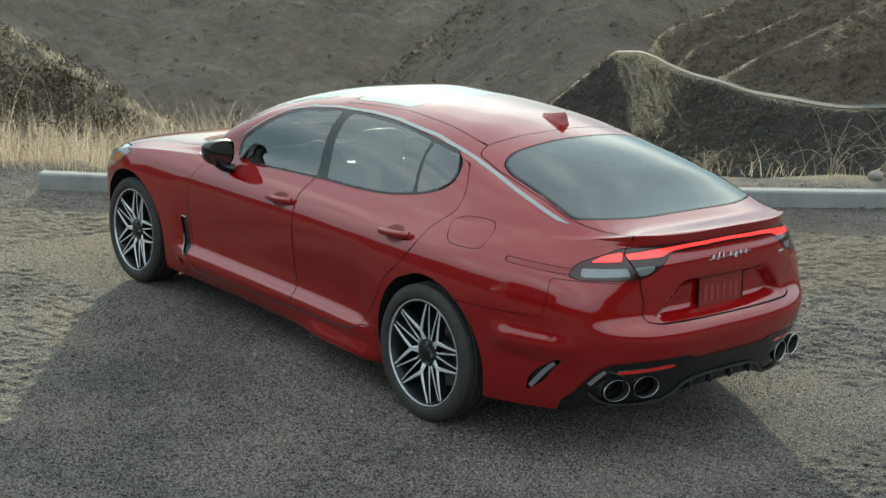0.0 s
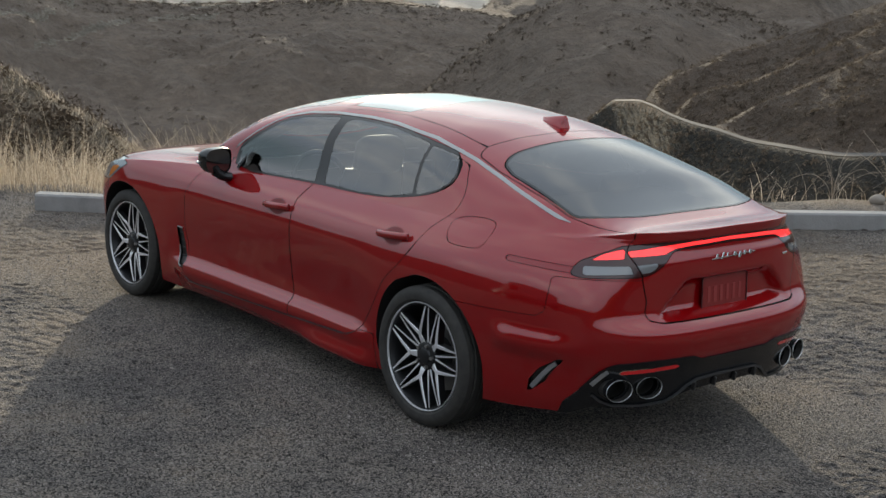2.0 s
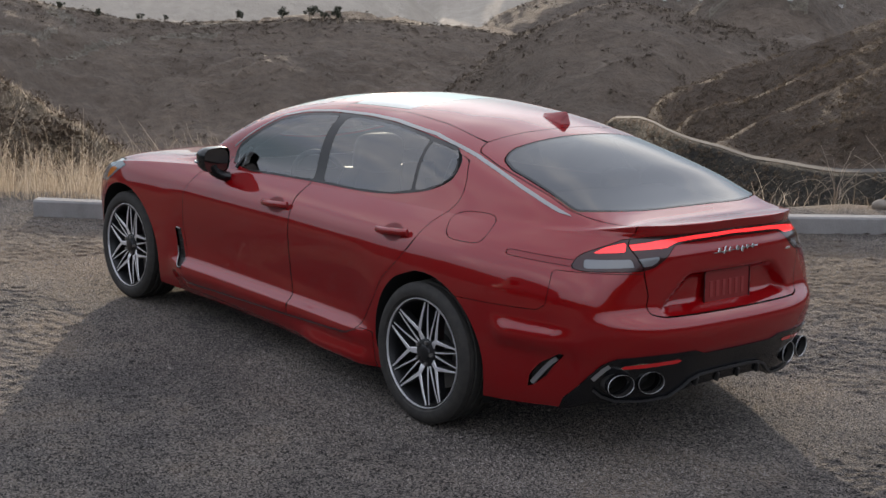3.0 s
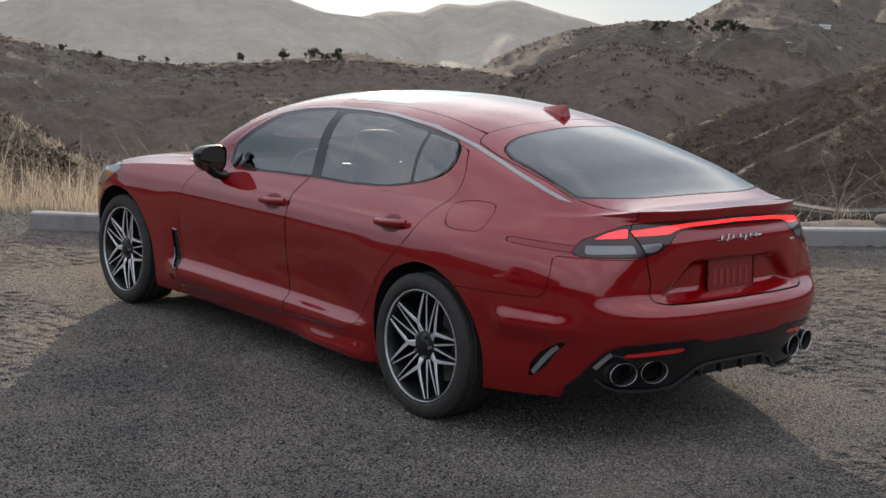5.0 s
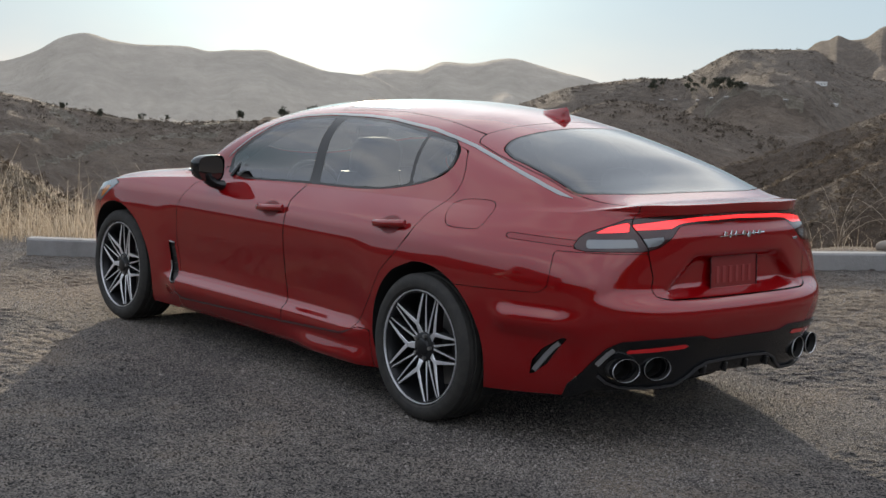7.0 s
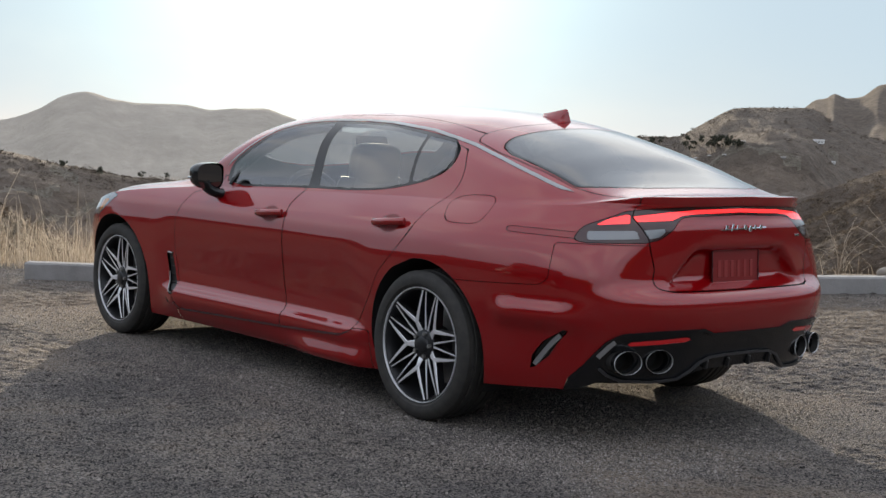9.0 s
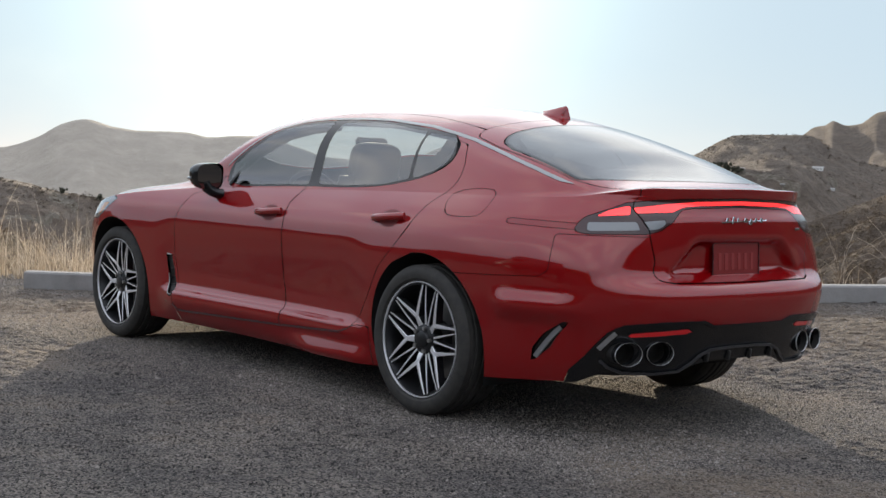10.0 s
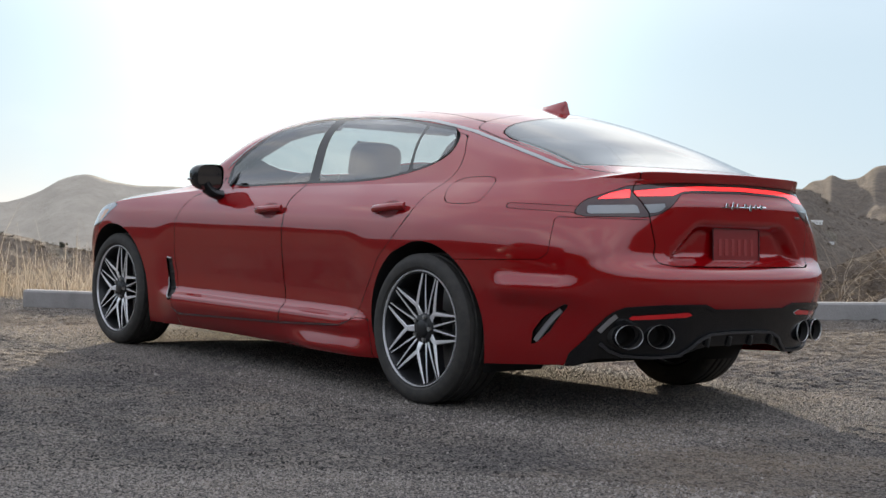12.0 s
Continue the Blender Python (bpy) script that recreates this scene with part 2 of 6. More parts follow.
# scrub paled almost to the hills' tone, haze painted into its colour
HAZED_FAR_SCRUB = varied("hazed_far_scrub", (0.100, 0.076, 0.058), (0.165, 0.126, 0.095))
# these two are lifted and low in contrast, haze and glare in their colour
HAZED_PALE_HILLS = plain_land("hazed_pale_hills", (0.120, 0.090, 0.069), (0.168, 0.127, 0.098), 0.012, 0.5, 0.10, 0.4)
HAZED_MID_HILLS = plain_land("hazed_middle_hills", (0.132, 0.097, 0.073), (0.188, 0.140, 0.106), 0.02, 0.40, 0.12, 0.28)
CHAPARRAL = plain_land("chaparral", (0.026, 0.022, 0.015), (0.070, 0.055, 0.037), 0.25, 0.8, 0.5, 0.5)
PALE_EARTH = plain_land("pale_earth", (0.19, 0.158, 0.122), (0.30, 0.25, 0.195), 0.05, 0.5, 0.35, 0.35)
GRAVEL = gravel("gravel")
CONCRETE = material("concrete", (0.30, 0.29, 0.28), 0.88)
r = noise_ramp(CONCRETE, 3.0, [(0.3, (0.19, 0.186, 0.182)), (0.7, (0.31, 0.302, 0.294))], 10, 0.7)
link(CONCRETE.node_tree, r.outputs[0], shader(CONCRETE).inputs["Base Color"])
r = noise_ramp(CONCRETE, 60.0, [(0.3, (0, 0, 0)), (0.7, (1, 1, 1))], 6)
bump(CONCRETE, r.outputs[0], 0.4, 0.004)
PAINT = material("red_paint", (0.26, 0.0022, 0.0045), 0.30, 0.18, 1.0, 0.045)
shader(PAINT).inputs["Coat IOR"].default_value = 1.72
shader(PAINT).inputs["Specular IOR Level"].default_value = 0.0
BLACK = material("black_plastic", (0.022, 0.021, 0.021), 0.38)
GLOSS_BLACK = material("gloss_black", (0.008, 0.008, 0.009), 0.18)
PILLAR = material("pillar_black", (0.010, 0.009, 0.009), 0.30)
DARK_GLASS = material("dark_glass", (0.01, 0.011, 0.012), 0.05, 0.0, 1.0, 0.01)
LINING = material("lining", (0.010, 0.010, 0.010), 0.95)
SATIN = material("satin_chrome", (0.34, 0.34, 0.34), 0.38, 1.0)
CHROME = material("chrome", (0.85, 0.86, 0.88), 0.08, 1.0)
CLEAR_LENS = material("clear_lens", (0.20, 0.21, 0.22), 0.2, 0.2, 1.0, 0.02)
MARKER = material("dark_red_lens", (0.24, 0.005, 0.008), 0.15, 0.0, 0.5, 0.02)
SMOKED = material("smoked_red", (0.035, 0.005, 0.006), 0.2, 0.0, 0.5, 0.03)
RED_PLASTIC = material("red_reflector", (0.75, 0.02, 0.025), 0.18, 0.0, 1.0, 0.03)
AMBER = material("amber_lens", (0.55, 0.16, 0.02), 0.15, 0.0, 1.0, 0.02)
VAN_PAINT = material("dark_van_paint", (0.020, 0.021, 0.024), 0.4, 0.0, 0.3, 0.1)
RUBBER = material("rubber", (0.026, 0.024, 0.023), 0.78)
r = noise_ramp(RUBBER, 22.0, [(0.35, (0.020, 0.019, 0.018)), (0.75, (0.044, 0.039, 0.034))], 8, 0.7)
link(RUBBER.node_tree, r.outputs[0], shader(RUBBER).inputs["Base Color"])
ALLOY = material("machined_alloy", (0.78, 0.78, 0.80), 0.30, 0.55)
DARK_ALLOY = material("dark_alloy", (0.03, 0.03, 0.032), 0.35, 0.6)
STEEL = material("disc_steel", (0.30, 0.29, 0.28), 0.45, 0.9)
CALIPER = material("red_caliper", (0.30, 0.01, 0.01), 0.4)
# body red darkened to stand for the shade inside the handle cups
CUP_SHADE = material("cup_shade", (0.15, 0.003, 0.005), 0.5)
MIRROR = material("mirror_glass", (0.11, 0.095, 0.09), 0.02, 1.0)
GUNMETAL = material("gunmetal", (0.075, 0.075, 0.08), 0.42, 0.5)
SOOT = material("soot", (0.022, 0.020, 0.019), 0.7)
BLADE = material("satin_blade", (0.42, 0.42, 0.43), 0.35, 0.7)
PLATE = material("plate_red", (0.20, 0.008, 0.010), 0.35, 0.0, 0.6, 0.05)
PLATE_FRAME = material("plate_frame", (0.05, 0.006, 0.008), 0.3)
PLATE_BAR = material("plate_bar", (0.27, 0.030, 0.030), 0.35, 0.0, 0.6, 0.05)
LEATHER = material("seat_leather", (0.03, 0.028, 0.028), 0.55)
TAIL_LIT = material("lit_tail_lens", (0.6, 0.01, 0.01), 0.2, 0.0, 1.0, 0.03)
shader(TAIL_LIT).inputs["Emission Color"].default_value = (1.0, 0.035, 0.045, 1)
shader(TAIL_LIT).inputs["Emission Strength"].default_value = 0.34


def glass(name, tint):
    m = bpy.data.materials.new(name)
    m.use_nodes = True
    t = m.node_tree
    t.nodes.remove(shader(m))
    through_it = node(m, "ShaderNodeBsdfTransparent", Color=(*tint, 1))
    gloss = node(m, "ShaderNodeBsdfGlossy", Roughness=0.02)
    facing = node(m, "ShaderNodeLayerWeight", Blend=0.5)
    steep = t.nodes.new("ShaderNodeMath")
    steep.operation = "POWER"
    steep.inputs[1].default_value = 4.5
    link(t, facing.outputs["Facing"], steep.inputs[0])
    fresnel = t.nodes.new("ShaderNodeMath")
    fresnel.operation = "MULTIPLY_ADD"
    fresnel.inputs[1].default_value, fresnel.inputs[2].default_value = 0.83, 0.17
    link(t, steep.outputs[0], fresnel.inputs[0])
    both = t.nodes.new("ShaderNodeMixShader")
    link(t, fresnel.outputs[0], both.inputs[0])
    link(t, through_it.outputs[0], both.inputs[1])
    link(t, gloss.outputs[0], both.inputs[2])
    link(t, both.outputs[0], t.nodes["Material Output"].inputs[0])
    return m


GLASS = glass("tinted_glass", (0.46, 0.50, 0.52))
SCREEN_GLASS = glass("clear_screen", (0.78, 0.82, 0.82))
REAR_GLASS = glass("dark_rear_glass", (0.12, 0.13, 0.135))

# ---- the land: a gravel lot on a hilltop, hills beyond ----
EYE_X, EYE_Y = -4.75, 4.8
KERB_N = Vector((0.76, -0.65))


# distance, slope in front, slope behind, azimuths, and the crest's elevation in degrees by azimuth
RIDGES = [
    (36, 0.30, 0.7, (-31.5, 12), curve((-31.5, -9.6), (-30.2, -8.5), (-28.6, -7.5), (-27.3, -6.8), (-25.8, -5.8), (-24.3, -4.9), (-22.7, -4.0), (-18, -2.0), (-10, 0.5), (12, 3.0))),
    (240, 0.40, 0.30, (-125, -49.9), curve((-125, 9.0), (-75, 6.0), (-62, -0.6), (-57.2, -2.65), (-55.2, -3.75), (-53.2, -4.8), (-51.6, -5.5), (-49.9, -6.9))),
    (280, 0.40, 0.30, (-75, -49.2), curve((-75, 3.0), (-62, 0.2), (-57.2, -1.6), (-55.2, -2.7), (-53.8, -3.4), (-52.4, -4.1), (-50.2, -4.9), (-49.2, -6.1))),
    (330, 0.40, 0.40, (-75, -47.6), curve((-75, 4.0), (-62, 1.2), (-57.4, -0.75), (-56, -1.3), (-54.5, -1.95), (-52.8, -2.6), (-50.9, -3.3), (-49.0, -4.2), (-48.3, -5.2), (-47.6, -6.2))),
    (640, 0.30, 0.30, (-62, -42.5), curve((-62, -4.0), (-53.9, -2.15), (-52.8, -1.83), (-50.5, -1.26), (-48.3, -0.79), (-46.9, -0.68), (-46, -0.88), (-44.9, -1.26), (-43.8, -1.76), (-42.5, -2.4))),
    (950, 0.22, 0.05, (-45, -10), curve((-45, -2.6), (-40, -1.95), (-35.8, -1.84), (-32.6, -2.05), (-28.3, -2.2), (-26.5, -2.0), (-24.4, -1.68), (-22.5, -1.35), (-10, -0.5))),
    (1500, 0.2, 0.2, (-75, -42), curve((-75, 0.2), (-57.3, 0.46), (-55.4, 1.15), (-54.5, 1.6), (-51.7, 1.53), (-51.3, 1.38), (-50.2, 0.75), (-49.3, 0.31), (-47.8, 0.25), (-46.2, -0.01), (-44.9, -0.24), (-43.3, -0.87), (-42, -1.4))),
    (2300, 0.25, 0.2, (-80, -51), curve((-80, 1.5), (-59, 2.8), (-57.1, 2.56), (-56.4, 2.1), (-55.9, 2.03), (-55.4, 2.2), (-55.1, 2.0), (-54.7, 1.93), (-54.3, 1.62), (-53.2, 1.08), (-51, 0.3))),
    (3000, 0.25, 0.2, (-38.5, 10), curve((-38.5, -0.6), (-36.6, 0.05), (-35.7, 0.09), (-34.8, 0.23), (-33.4, 0.63), (-32.7, 0.83), (-31.7, 0.79), (-30.5, 0.72), (-29.6, 0.86), (-27.9, 0.83), (-26.8, 0.96), (-25.7, 1.22), (-24.8, 1.03), (-23.8, 0.46), (-22.5, 0.02), (10, 0.2))),
    (4300, 0.25, 0.2, (-50, -33), curve((-50, -0.5), (-46.4, 0.0), (-45.3, 0.27), (-43.9, 0.63), (-42.6, 0.87), (-40.9, 0.6), (-40, 0.62), (-38.8, 0.27), (-38, 0.29), (-36.6, 0.01), (-35.7, -0.18), (-33, -0.6))),
]


# the hillside road: distance and height by azimuth
road_r = curve((-61, 200), (-57.9, 206), (-56, 210), (-54.2, 218), (-52.7, 227), (-51.2, 236), (-50.2, 243), (-49.2, 256), (-48.6, 272), (-48.0, 290), (-47.0, 312))
road_el = curve((-61, -6.7), (-57.9, -6.78), (-56, -6.93), (-54.2, -6.77), (-52.7, -6.62), (-51.2, -6.25), (-50.2, -6.05), (-49.2, -5.72), (-48.6, -5.45), (-48.0, -5.30), (-47.0, -5.35))


def road_z(az):
    return 2.13 + float(road_r(az)) * math.tan(radians(float(road_el(az))))


def lot(x, y):
    """The lot's own height: level round the car, rising gently beyond its far side."""
    return 0.04 * max(0.0, min(-y - 1.5, 6.0))


def land(x, y):
    dx, dy = x - EYE_X, y - EYE_Y
    r = math.hypot(dx, dy)
    az = math.degrees(math.atan2(dy, dx))
    edge = KERB_N.x * x + KERB_N.y * y - 5.6
    base = lot(x, y) - max(0.0, edge) * 0.5
    behind = max(0.0, -(KERB_N.x * x + KERB_N.y * y) - 8.0)
    base += min(behind * 0.09, 12.0) * (1 + 0.3 * noise.noise((x * 0.03, y * 0.03, 9.0)))
    left = 0.65 * (x - 5.8) + 0.76 * (y - 0.22)
    base += min(max(0.0, left - 6.0) * 0.12, 12.0) * min(1.0, max(0.0, 1 - edge / 5))
    if edge < -1:
        base += min(max(0.0, -left - 15.0) * 0.20, 14.0) * min(1.0, (-1 - edge) / 4)
    floor = -max(26.0, 0.19 * min(r, 620))
    z = max(base, floor) if edge > 0 else base
    if edge > 3:
        for dist, front, back, (lo, hi), crest in RIDGES:
            if lo - 6 < az < hi + 6:
                e = float(crest(az)) - (max(0.0, lo - az) + max(0.0, az - hi)) * 0.9
                n = noise.fractal((x / dist * 9, y / dist * 9, dist), 0.75, 2.2, 7)
                top = 1.6 + dist * math.tan(math.radians(e))
                d = r - dist * (1 + 0.015 * noise.noise((az * 0.35, dist, 0)))
                fall = (-d * front if d < 0 else d * back)
                rough = dist * 0.008 * (min(1.0, abs(d) / (dist * 0.12)) * 1.6 + 0.06)
                z = max(z, top - fall + n * rough)
        if -47 <= az < -42:
            off = abs(r - float(road_r(-47)))
            side = (az + 47) * 0.01745 * r
            z = max(z, road_z(-47) - max(0.0, off - 3.5) * 0.6 - side * 0.9)
        if -61 < az < -47:
            off = r - float(road_r(az))
            if -40 < off < 14:
                shelf = road_z(az)
                if off < -3.5:
                    z = max(z, shelf + (off + 3.5) * 0.6) if z < shelf else shelf + (off + 3.5) * 0.25
                elif off < 3.5:
                    z = shelf
                else:
                    z = shelf + (z - shelf) * (off - 3.5) / 10.5 if z > shelf else shelf - (off - 3.5) * 0.5
    return z


# bare strips and yards on the far slopes: distance by azimuth, and width
TRACKS = [(-24.86, -22.4, curve((-24.86, 890), (-23.75, 869), (-22.4, 856)), 7), (-27.8, -24.0, curve((-27.8, 915), (-26.63, 884), (-25.5, 861), (-24.0, 815)), 6),
          (-25.5, -24.4, curve((-25.5, 920), (-25.1, 930), (-24.4, 936)), 14), (-31.2, -28.3, curve((-31.2, 928), (-29.6, 922), (-28.3, 915)), 5),
          (-32.8, -30.0, curve((-32.8, 946), (-31.2, 948), (-30.0, 945)), 5), (-54.4, -50.6, curve((-54.4, 1188), (-53.0, 1196), (-50.6, 1205)), 6),
          (-55.8, -53.9, curve((-55.8, 1338), (-54.6, 1334), (-53.9, 1330)), 6)]


def on_track(az, r):
    if not 800 < r < 1350:
        return False
    for lo, hi, way, wide in TRACKS:
        if lo < az < hi and abs(r - float(way(az))) < wide * 0.9 + 2.0 * noise.noise((az * 3.0, r * 0.02, 1.0)):
            return True
    return False


azimuths = sorted({round(a, 3) for a in
                   [-62 + 0.14 * i for i in range(315)] + [-18 + 1.25 * i for i in range(1, 253)] + [-62.0, -18.0]})
azimuths = [a for a in azimuths if a < 297.9]
radii = [0.0] + [0.8 + 0.4 * i for i in range(64)]
while radii[-1] < 7000:
    radii.append(radii[-1] * (1.028 if radii[-1] < 420 else 1.014 if radii[-1] < 2000 else 1.04))
radii = sorted(set(radii) | {d * k for d, *_ in RIDGES for k in (0.97, 0.985, 1.0, 1.015, 1.03)} | {806 + 4.5 * i for i in range(33)} | {1180 + 6 * i for i in range(6)} | {1324 + 6 * i for i in range(4)} | {196 + 1.7 * i for i in range(70)})
verts, faces = [], []
for r in radii[1:]:
    for az in azimuths:
        x, y = EYE_X + r * math.cos(radians(az)), EYE_Y + r * math.sin(radians(az))
        verts.append((x, y, land(x, y)))
na = len(azimuths)
for i in range(len(radii) - 2):
    for j in range(na):
        k = (j + 1) % na
        faces.append((i * na + j, (i + 1) * na + j, (i + 1) * na + k, i * na + k))
verts.append((EYE_X, EYE_Y, 0.0))
faces += [(len(verts) - 1, j, (j + 1) % na) for j in range(na)]
flat = [all(KERB_N.x * verts[i][0] + KERB_N.y * verts[i][1] < 7.0 for i in f) and math.hypot(verts[f[0]][0], verts[f[0]][1]) < 40 for f in faces]
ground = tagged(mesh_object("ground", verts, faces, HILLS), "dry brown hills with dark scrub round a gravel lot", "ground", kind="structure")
for m in (GRAVEL, HAZED_MID_HILLS, HAZED_PALE_HILLS, CHAPARRAL, HAZED_FAR_HILLS, BANK, PALE_EARTH):
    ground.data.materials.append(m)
slots = []
# beyond 400 m the faces take the materials with haze in their colour
for f, b in zip(faces, flat):
    x, y = verts[f[0]][0] - EYE_X, verts[f[0]][1] - EYE_Y
    r = math.hypot(x, y)
    px, py = verts[f[0]][:2]
    left = 0.65 * (px - 5.8) + 0.76 * (py - 0.22)
    wild = KERB_N.x * px + KERB_N.y * py < -7.9 + 0.9 * noise.noise((px * 0.9, py * 0.9, 7.0)) or (left < -15 and b) or (left > 6 and KERB_N.x * px + KERB_N.y * py < 9)
    az = math.degrees(math.atan2(y, x))
    below = 100 < r < float(road_r(az)) - 2.5 and -61 < az < -38
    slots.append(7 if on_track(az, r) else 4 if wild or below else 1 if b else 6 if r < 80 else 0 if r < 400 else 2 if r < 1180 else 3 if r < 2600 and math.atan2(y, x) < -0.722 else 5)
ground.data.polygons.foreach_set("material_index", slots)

# the long concrete kerb
bm = bmesh.new()
kd = Vector((-0.65, -0.76)).normalized()
kn = Vector((0.76, -0.65)).normalized()
k0 = Vector((5.80, 0.22))
rows = []
for i in range(41):
    p = k0 + kd * (i * 0.4)
    z0 = lot(p.x, p.y)
    ring = []
    for off, h in ((0.0, -0.1), (0.0, 0.12), (0.012, 0.135), (0.14, 0.135), (0.155, 0.12), (0.155, -0.1)):
        q = p + kn * off
        ring.append(bm.verts.new((q.x, q.y, z0 + h)))
    rows.append(ring)
for p, q in zip(rows, rows[1:]):
    for i in range(5):
        bm.faces.new((p[i], q[i], q[i + 1], p[i + 1]))
bm.faces.new(rows[0])
bm.faces.new(rows[-1][::-1])
bmesh.ops.recalc_face_normals(bm, faces=bm.faces)
kerb = tagged(part("kerb", bm, CONCRETE, None), "long low grey concrete kerb at the lot's edge", "kerb", kind="structure")

# ---- the car: half sections, mirrored ----
X_TAIL, X_NOSE = 0.2, 2.85
half_width = curve((-0.6, 0.925), (0.0, 0.942), (0.5, 0.930), (1.1, 0.908), (1.8, 0.905), (2.4, 0.915), (2.9, 0.930), (3.4, 0.93))
inset_mid = curve((0.12, 0.12), (0.17, 0.07), (0.22, 0.035), (0.30, 0.002), (0.325, 0.004), (0.36, 0.036), (0.385, 0.046), (0.43, 0.045), (0.52, 0.032),
                  (0.64, 0.012), (0.74, 0.003), (0.79, 0.010), (0.84, 0.028), (0.90, 0.068), (0.95, 0.115), (1.0, 0.170))
inset_arch = curve((0.12, 0.10), (0.20, 0.06), (0.30, 0.035), (0.45, 0.018), (0.60, 0.004), (0.70, 0.0), (0.78, 0.010),
                   (0.84, 0.030), (0.90, 0.070), (0.95, 0.118), (1.0, 0.175))
arch_share = curve((-2, 1), (0.35, 1), (0.62, 0.0), (2.2, 0.0), (2.45, 1), (4, 1))
tail_x = curve((0.12, -0.80), (0.20, -0.93), (0.30, -0.99), (0.42, -1.028), (0.52, -1.066), (0.59, -1.079), (0.622, -1.072), (0.640, -1.056),
               (0.655, -1.030), (0.672, -1.008), (0.71, -0.998), (0.82, -1.000), (0.90, -1.000), (0.945, -0.982), (0.975, -0.978), (1.0, -0.992), (1.04, -1.0))
nose_x = curve((0.12, 3.60), (0.20, 3.68), (0.35, 3.735), (0.55, 3.73), (0.66, 3.70), (0.74, 3.62), (0.85, 3.45))
brim_z = curve((-1.2, 1.035), (-0.93, 1.032), (-0.80, 1.010), (-0.65, 0.985), (-0.3, 0.975), (0.2, 0.970), (0.6, 0.962), (1.1, 0.950), (1.9, 0.930),
               (2.3, 0.905), (2.9, 0.850), (3.3, 0.775), (3.7, 0.70))
spine_z = curve((-1.02, 1.036), (-0.95, 1.040), (-0.88, 1.037), (-0.78, 1.055), (-0.6, 1.114), (-0.4, 1.198), (-0.15, 1.284), (0.08, 1.336), (0.4, 1.381),
                (0.8, 1.403), (1.1, 1.399), (1.4, 1.378), (1.7, 1.310), (2.0, 1.180), (2.25, 1.010), (2.5, 0.957), (3.0, 0.902), (3.4, 0.825), (3.7, 0.705))
crown = curve((-1.0, 2.2), (-0.6, 2.35), (-0.1, 2.0), (0.3, 2.1), (0.8, 2.2), (1.1, 2.45), (1.4, 2.85), (1.8, 3.4), (2.2, 2.9), (2.6, 2.6), (3.7, 2.4))


flare = curve((0.38, 0.0), (0.52, 0.055), (0.85, 0.062), (1.15, 0.022), (1.5, 0.008), (2.15, 0.0))


def inset(x, z):
    k = arch_share(x)
    return inset_mid(z) * (1 - k) + inset_arch(z) * k - flare(x) * np.clip((0.255 - z) / 0.075, 0, 1)


# round the corners the bumper's ledge sweeps up and dies away under the lamp
corner_x = curve((0.12, -0.80), (0.20, -0.93), (0.30, -0.99), (0.42, -1.030), (0.52, -1.066), (0.60, -1.077), (0.68, -1.068), (0.76, -1.045), (0.83, -1.018),
                 (0.88, -1.002), (0.90, -1.000), (0.945, -0.982), (0.975, -0.978), (1.0, -0.992), (1.04, -1.0))
TAIL_N = 3.5      # how square the tail's corners are


def tail_end(s, z):
    """Where the tail would end at height z, by the way round it."""
    k = min(1.0, max(0.0, (s - 0.20) / 0.34))
    k = k * k * (3 - 2 * k)
    return tail_x(z) * (1 - k) + corner_x(z) * k


def outline(s, z, end=tail_end):
    """The body's outline at height z. s: 0 to 1 round the tail, 1 to 2 along the side, 2 to 3 round the nose."""
    if s < 1:
        a, n = s * math.pi / 2, TAIL_N
        x = X_TAIL - (X_TAIL - end(s, z)) * math.cos(a) ** (2 / n)
        return x, max(0.0, (half_width(x) - inset(x, z))) * math.sin(a) ** (2 / n)
    if s <= 2:
        x = X_TAIL + (X_NOSE - X_TAIL) * (s - 1)
        return x, half_width(x) - inset(x, z)
    a, n = (s - 2) * math.pi / 2, 2.7
    x = X_NOSE + (nose_x(z) - X_NOSE) * math.sin(a) ** (2 / n)
    return x, (half_width(x) - inset(x, z)) * max(0.0, math.cos(a)) ** (2 / n)


BRIM = {}


def brim(s):
    """Where the side meets the top."""
    if s in BRIM:
        return BRIM[s]
    z = 0.97
    for _ in range(6):
        x, y = outline(s, z)
        z = float(brim_z(x))
    BRIM[s] = float(x), float(y), z
    return BRIM[s]


def around(s):
    """Metres round the tail from its middle, at bumper height."""
    return float(np.interp(s, TAIL_S, TAIL_Q)) if s < 1 else TAIL_Q[-1] + (s - 1) * (X_NOSE - X_TAIL)


TAIL_S = [i / 200 for i in range(201)]
ROUND_Q, ROUND_WAY, q = [0.0], [0.0], 0.0
last = (float(tail_x(0.75)), 0.0)
for a in [i * math.pi / 400 for i in range(1, 201)]:
    # lengths are counted on a rounder tail, seen along the car's diagonal
    x = X_TAIL - (X_TAIL - float(tail_x(0.75))) * math.cos(a) ** (2 / 3)
    y = float(half_width(x) - inset(x, 0.75)) * math.sin(a) ** (2 / 3)
    q += math.hypot(x - last[0], y - last[1])
    last = (x, y)
    ROUND_Q.append(q)
    ROUND_WAY.append(0.643 * (x - float(tail_x(0.75))) + 0.766 * y)
TAIL_Q = []
for a in TAIL_S:
    x, y = outline(a, 0.75, lambda s, z: tail_x(z))
    TAIL_Q.append(float(np.interp(0.643 * (x - float(tail_x(0.75))) + 0.766 * y, ROUND_WAY, ROUND_Q)))


S_ALL = [i / 70 for i in range(70)] + [1 + i / 120 for i in range(121)] + [2 + (i + 1) / 44 for i in range(44)]
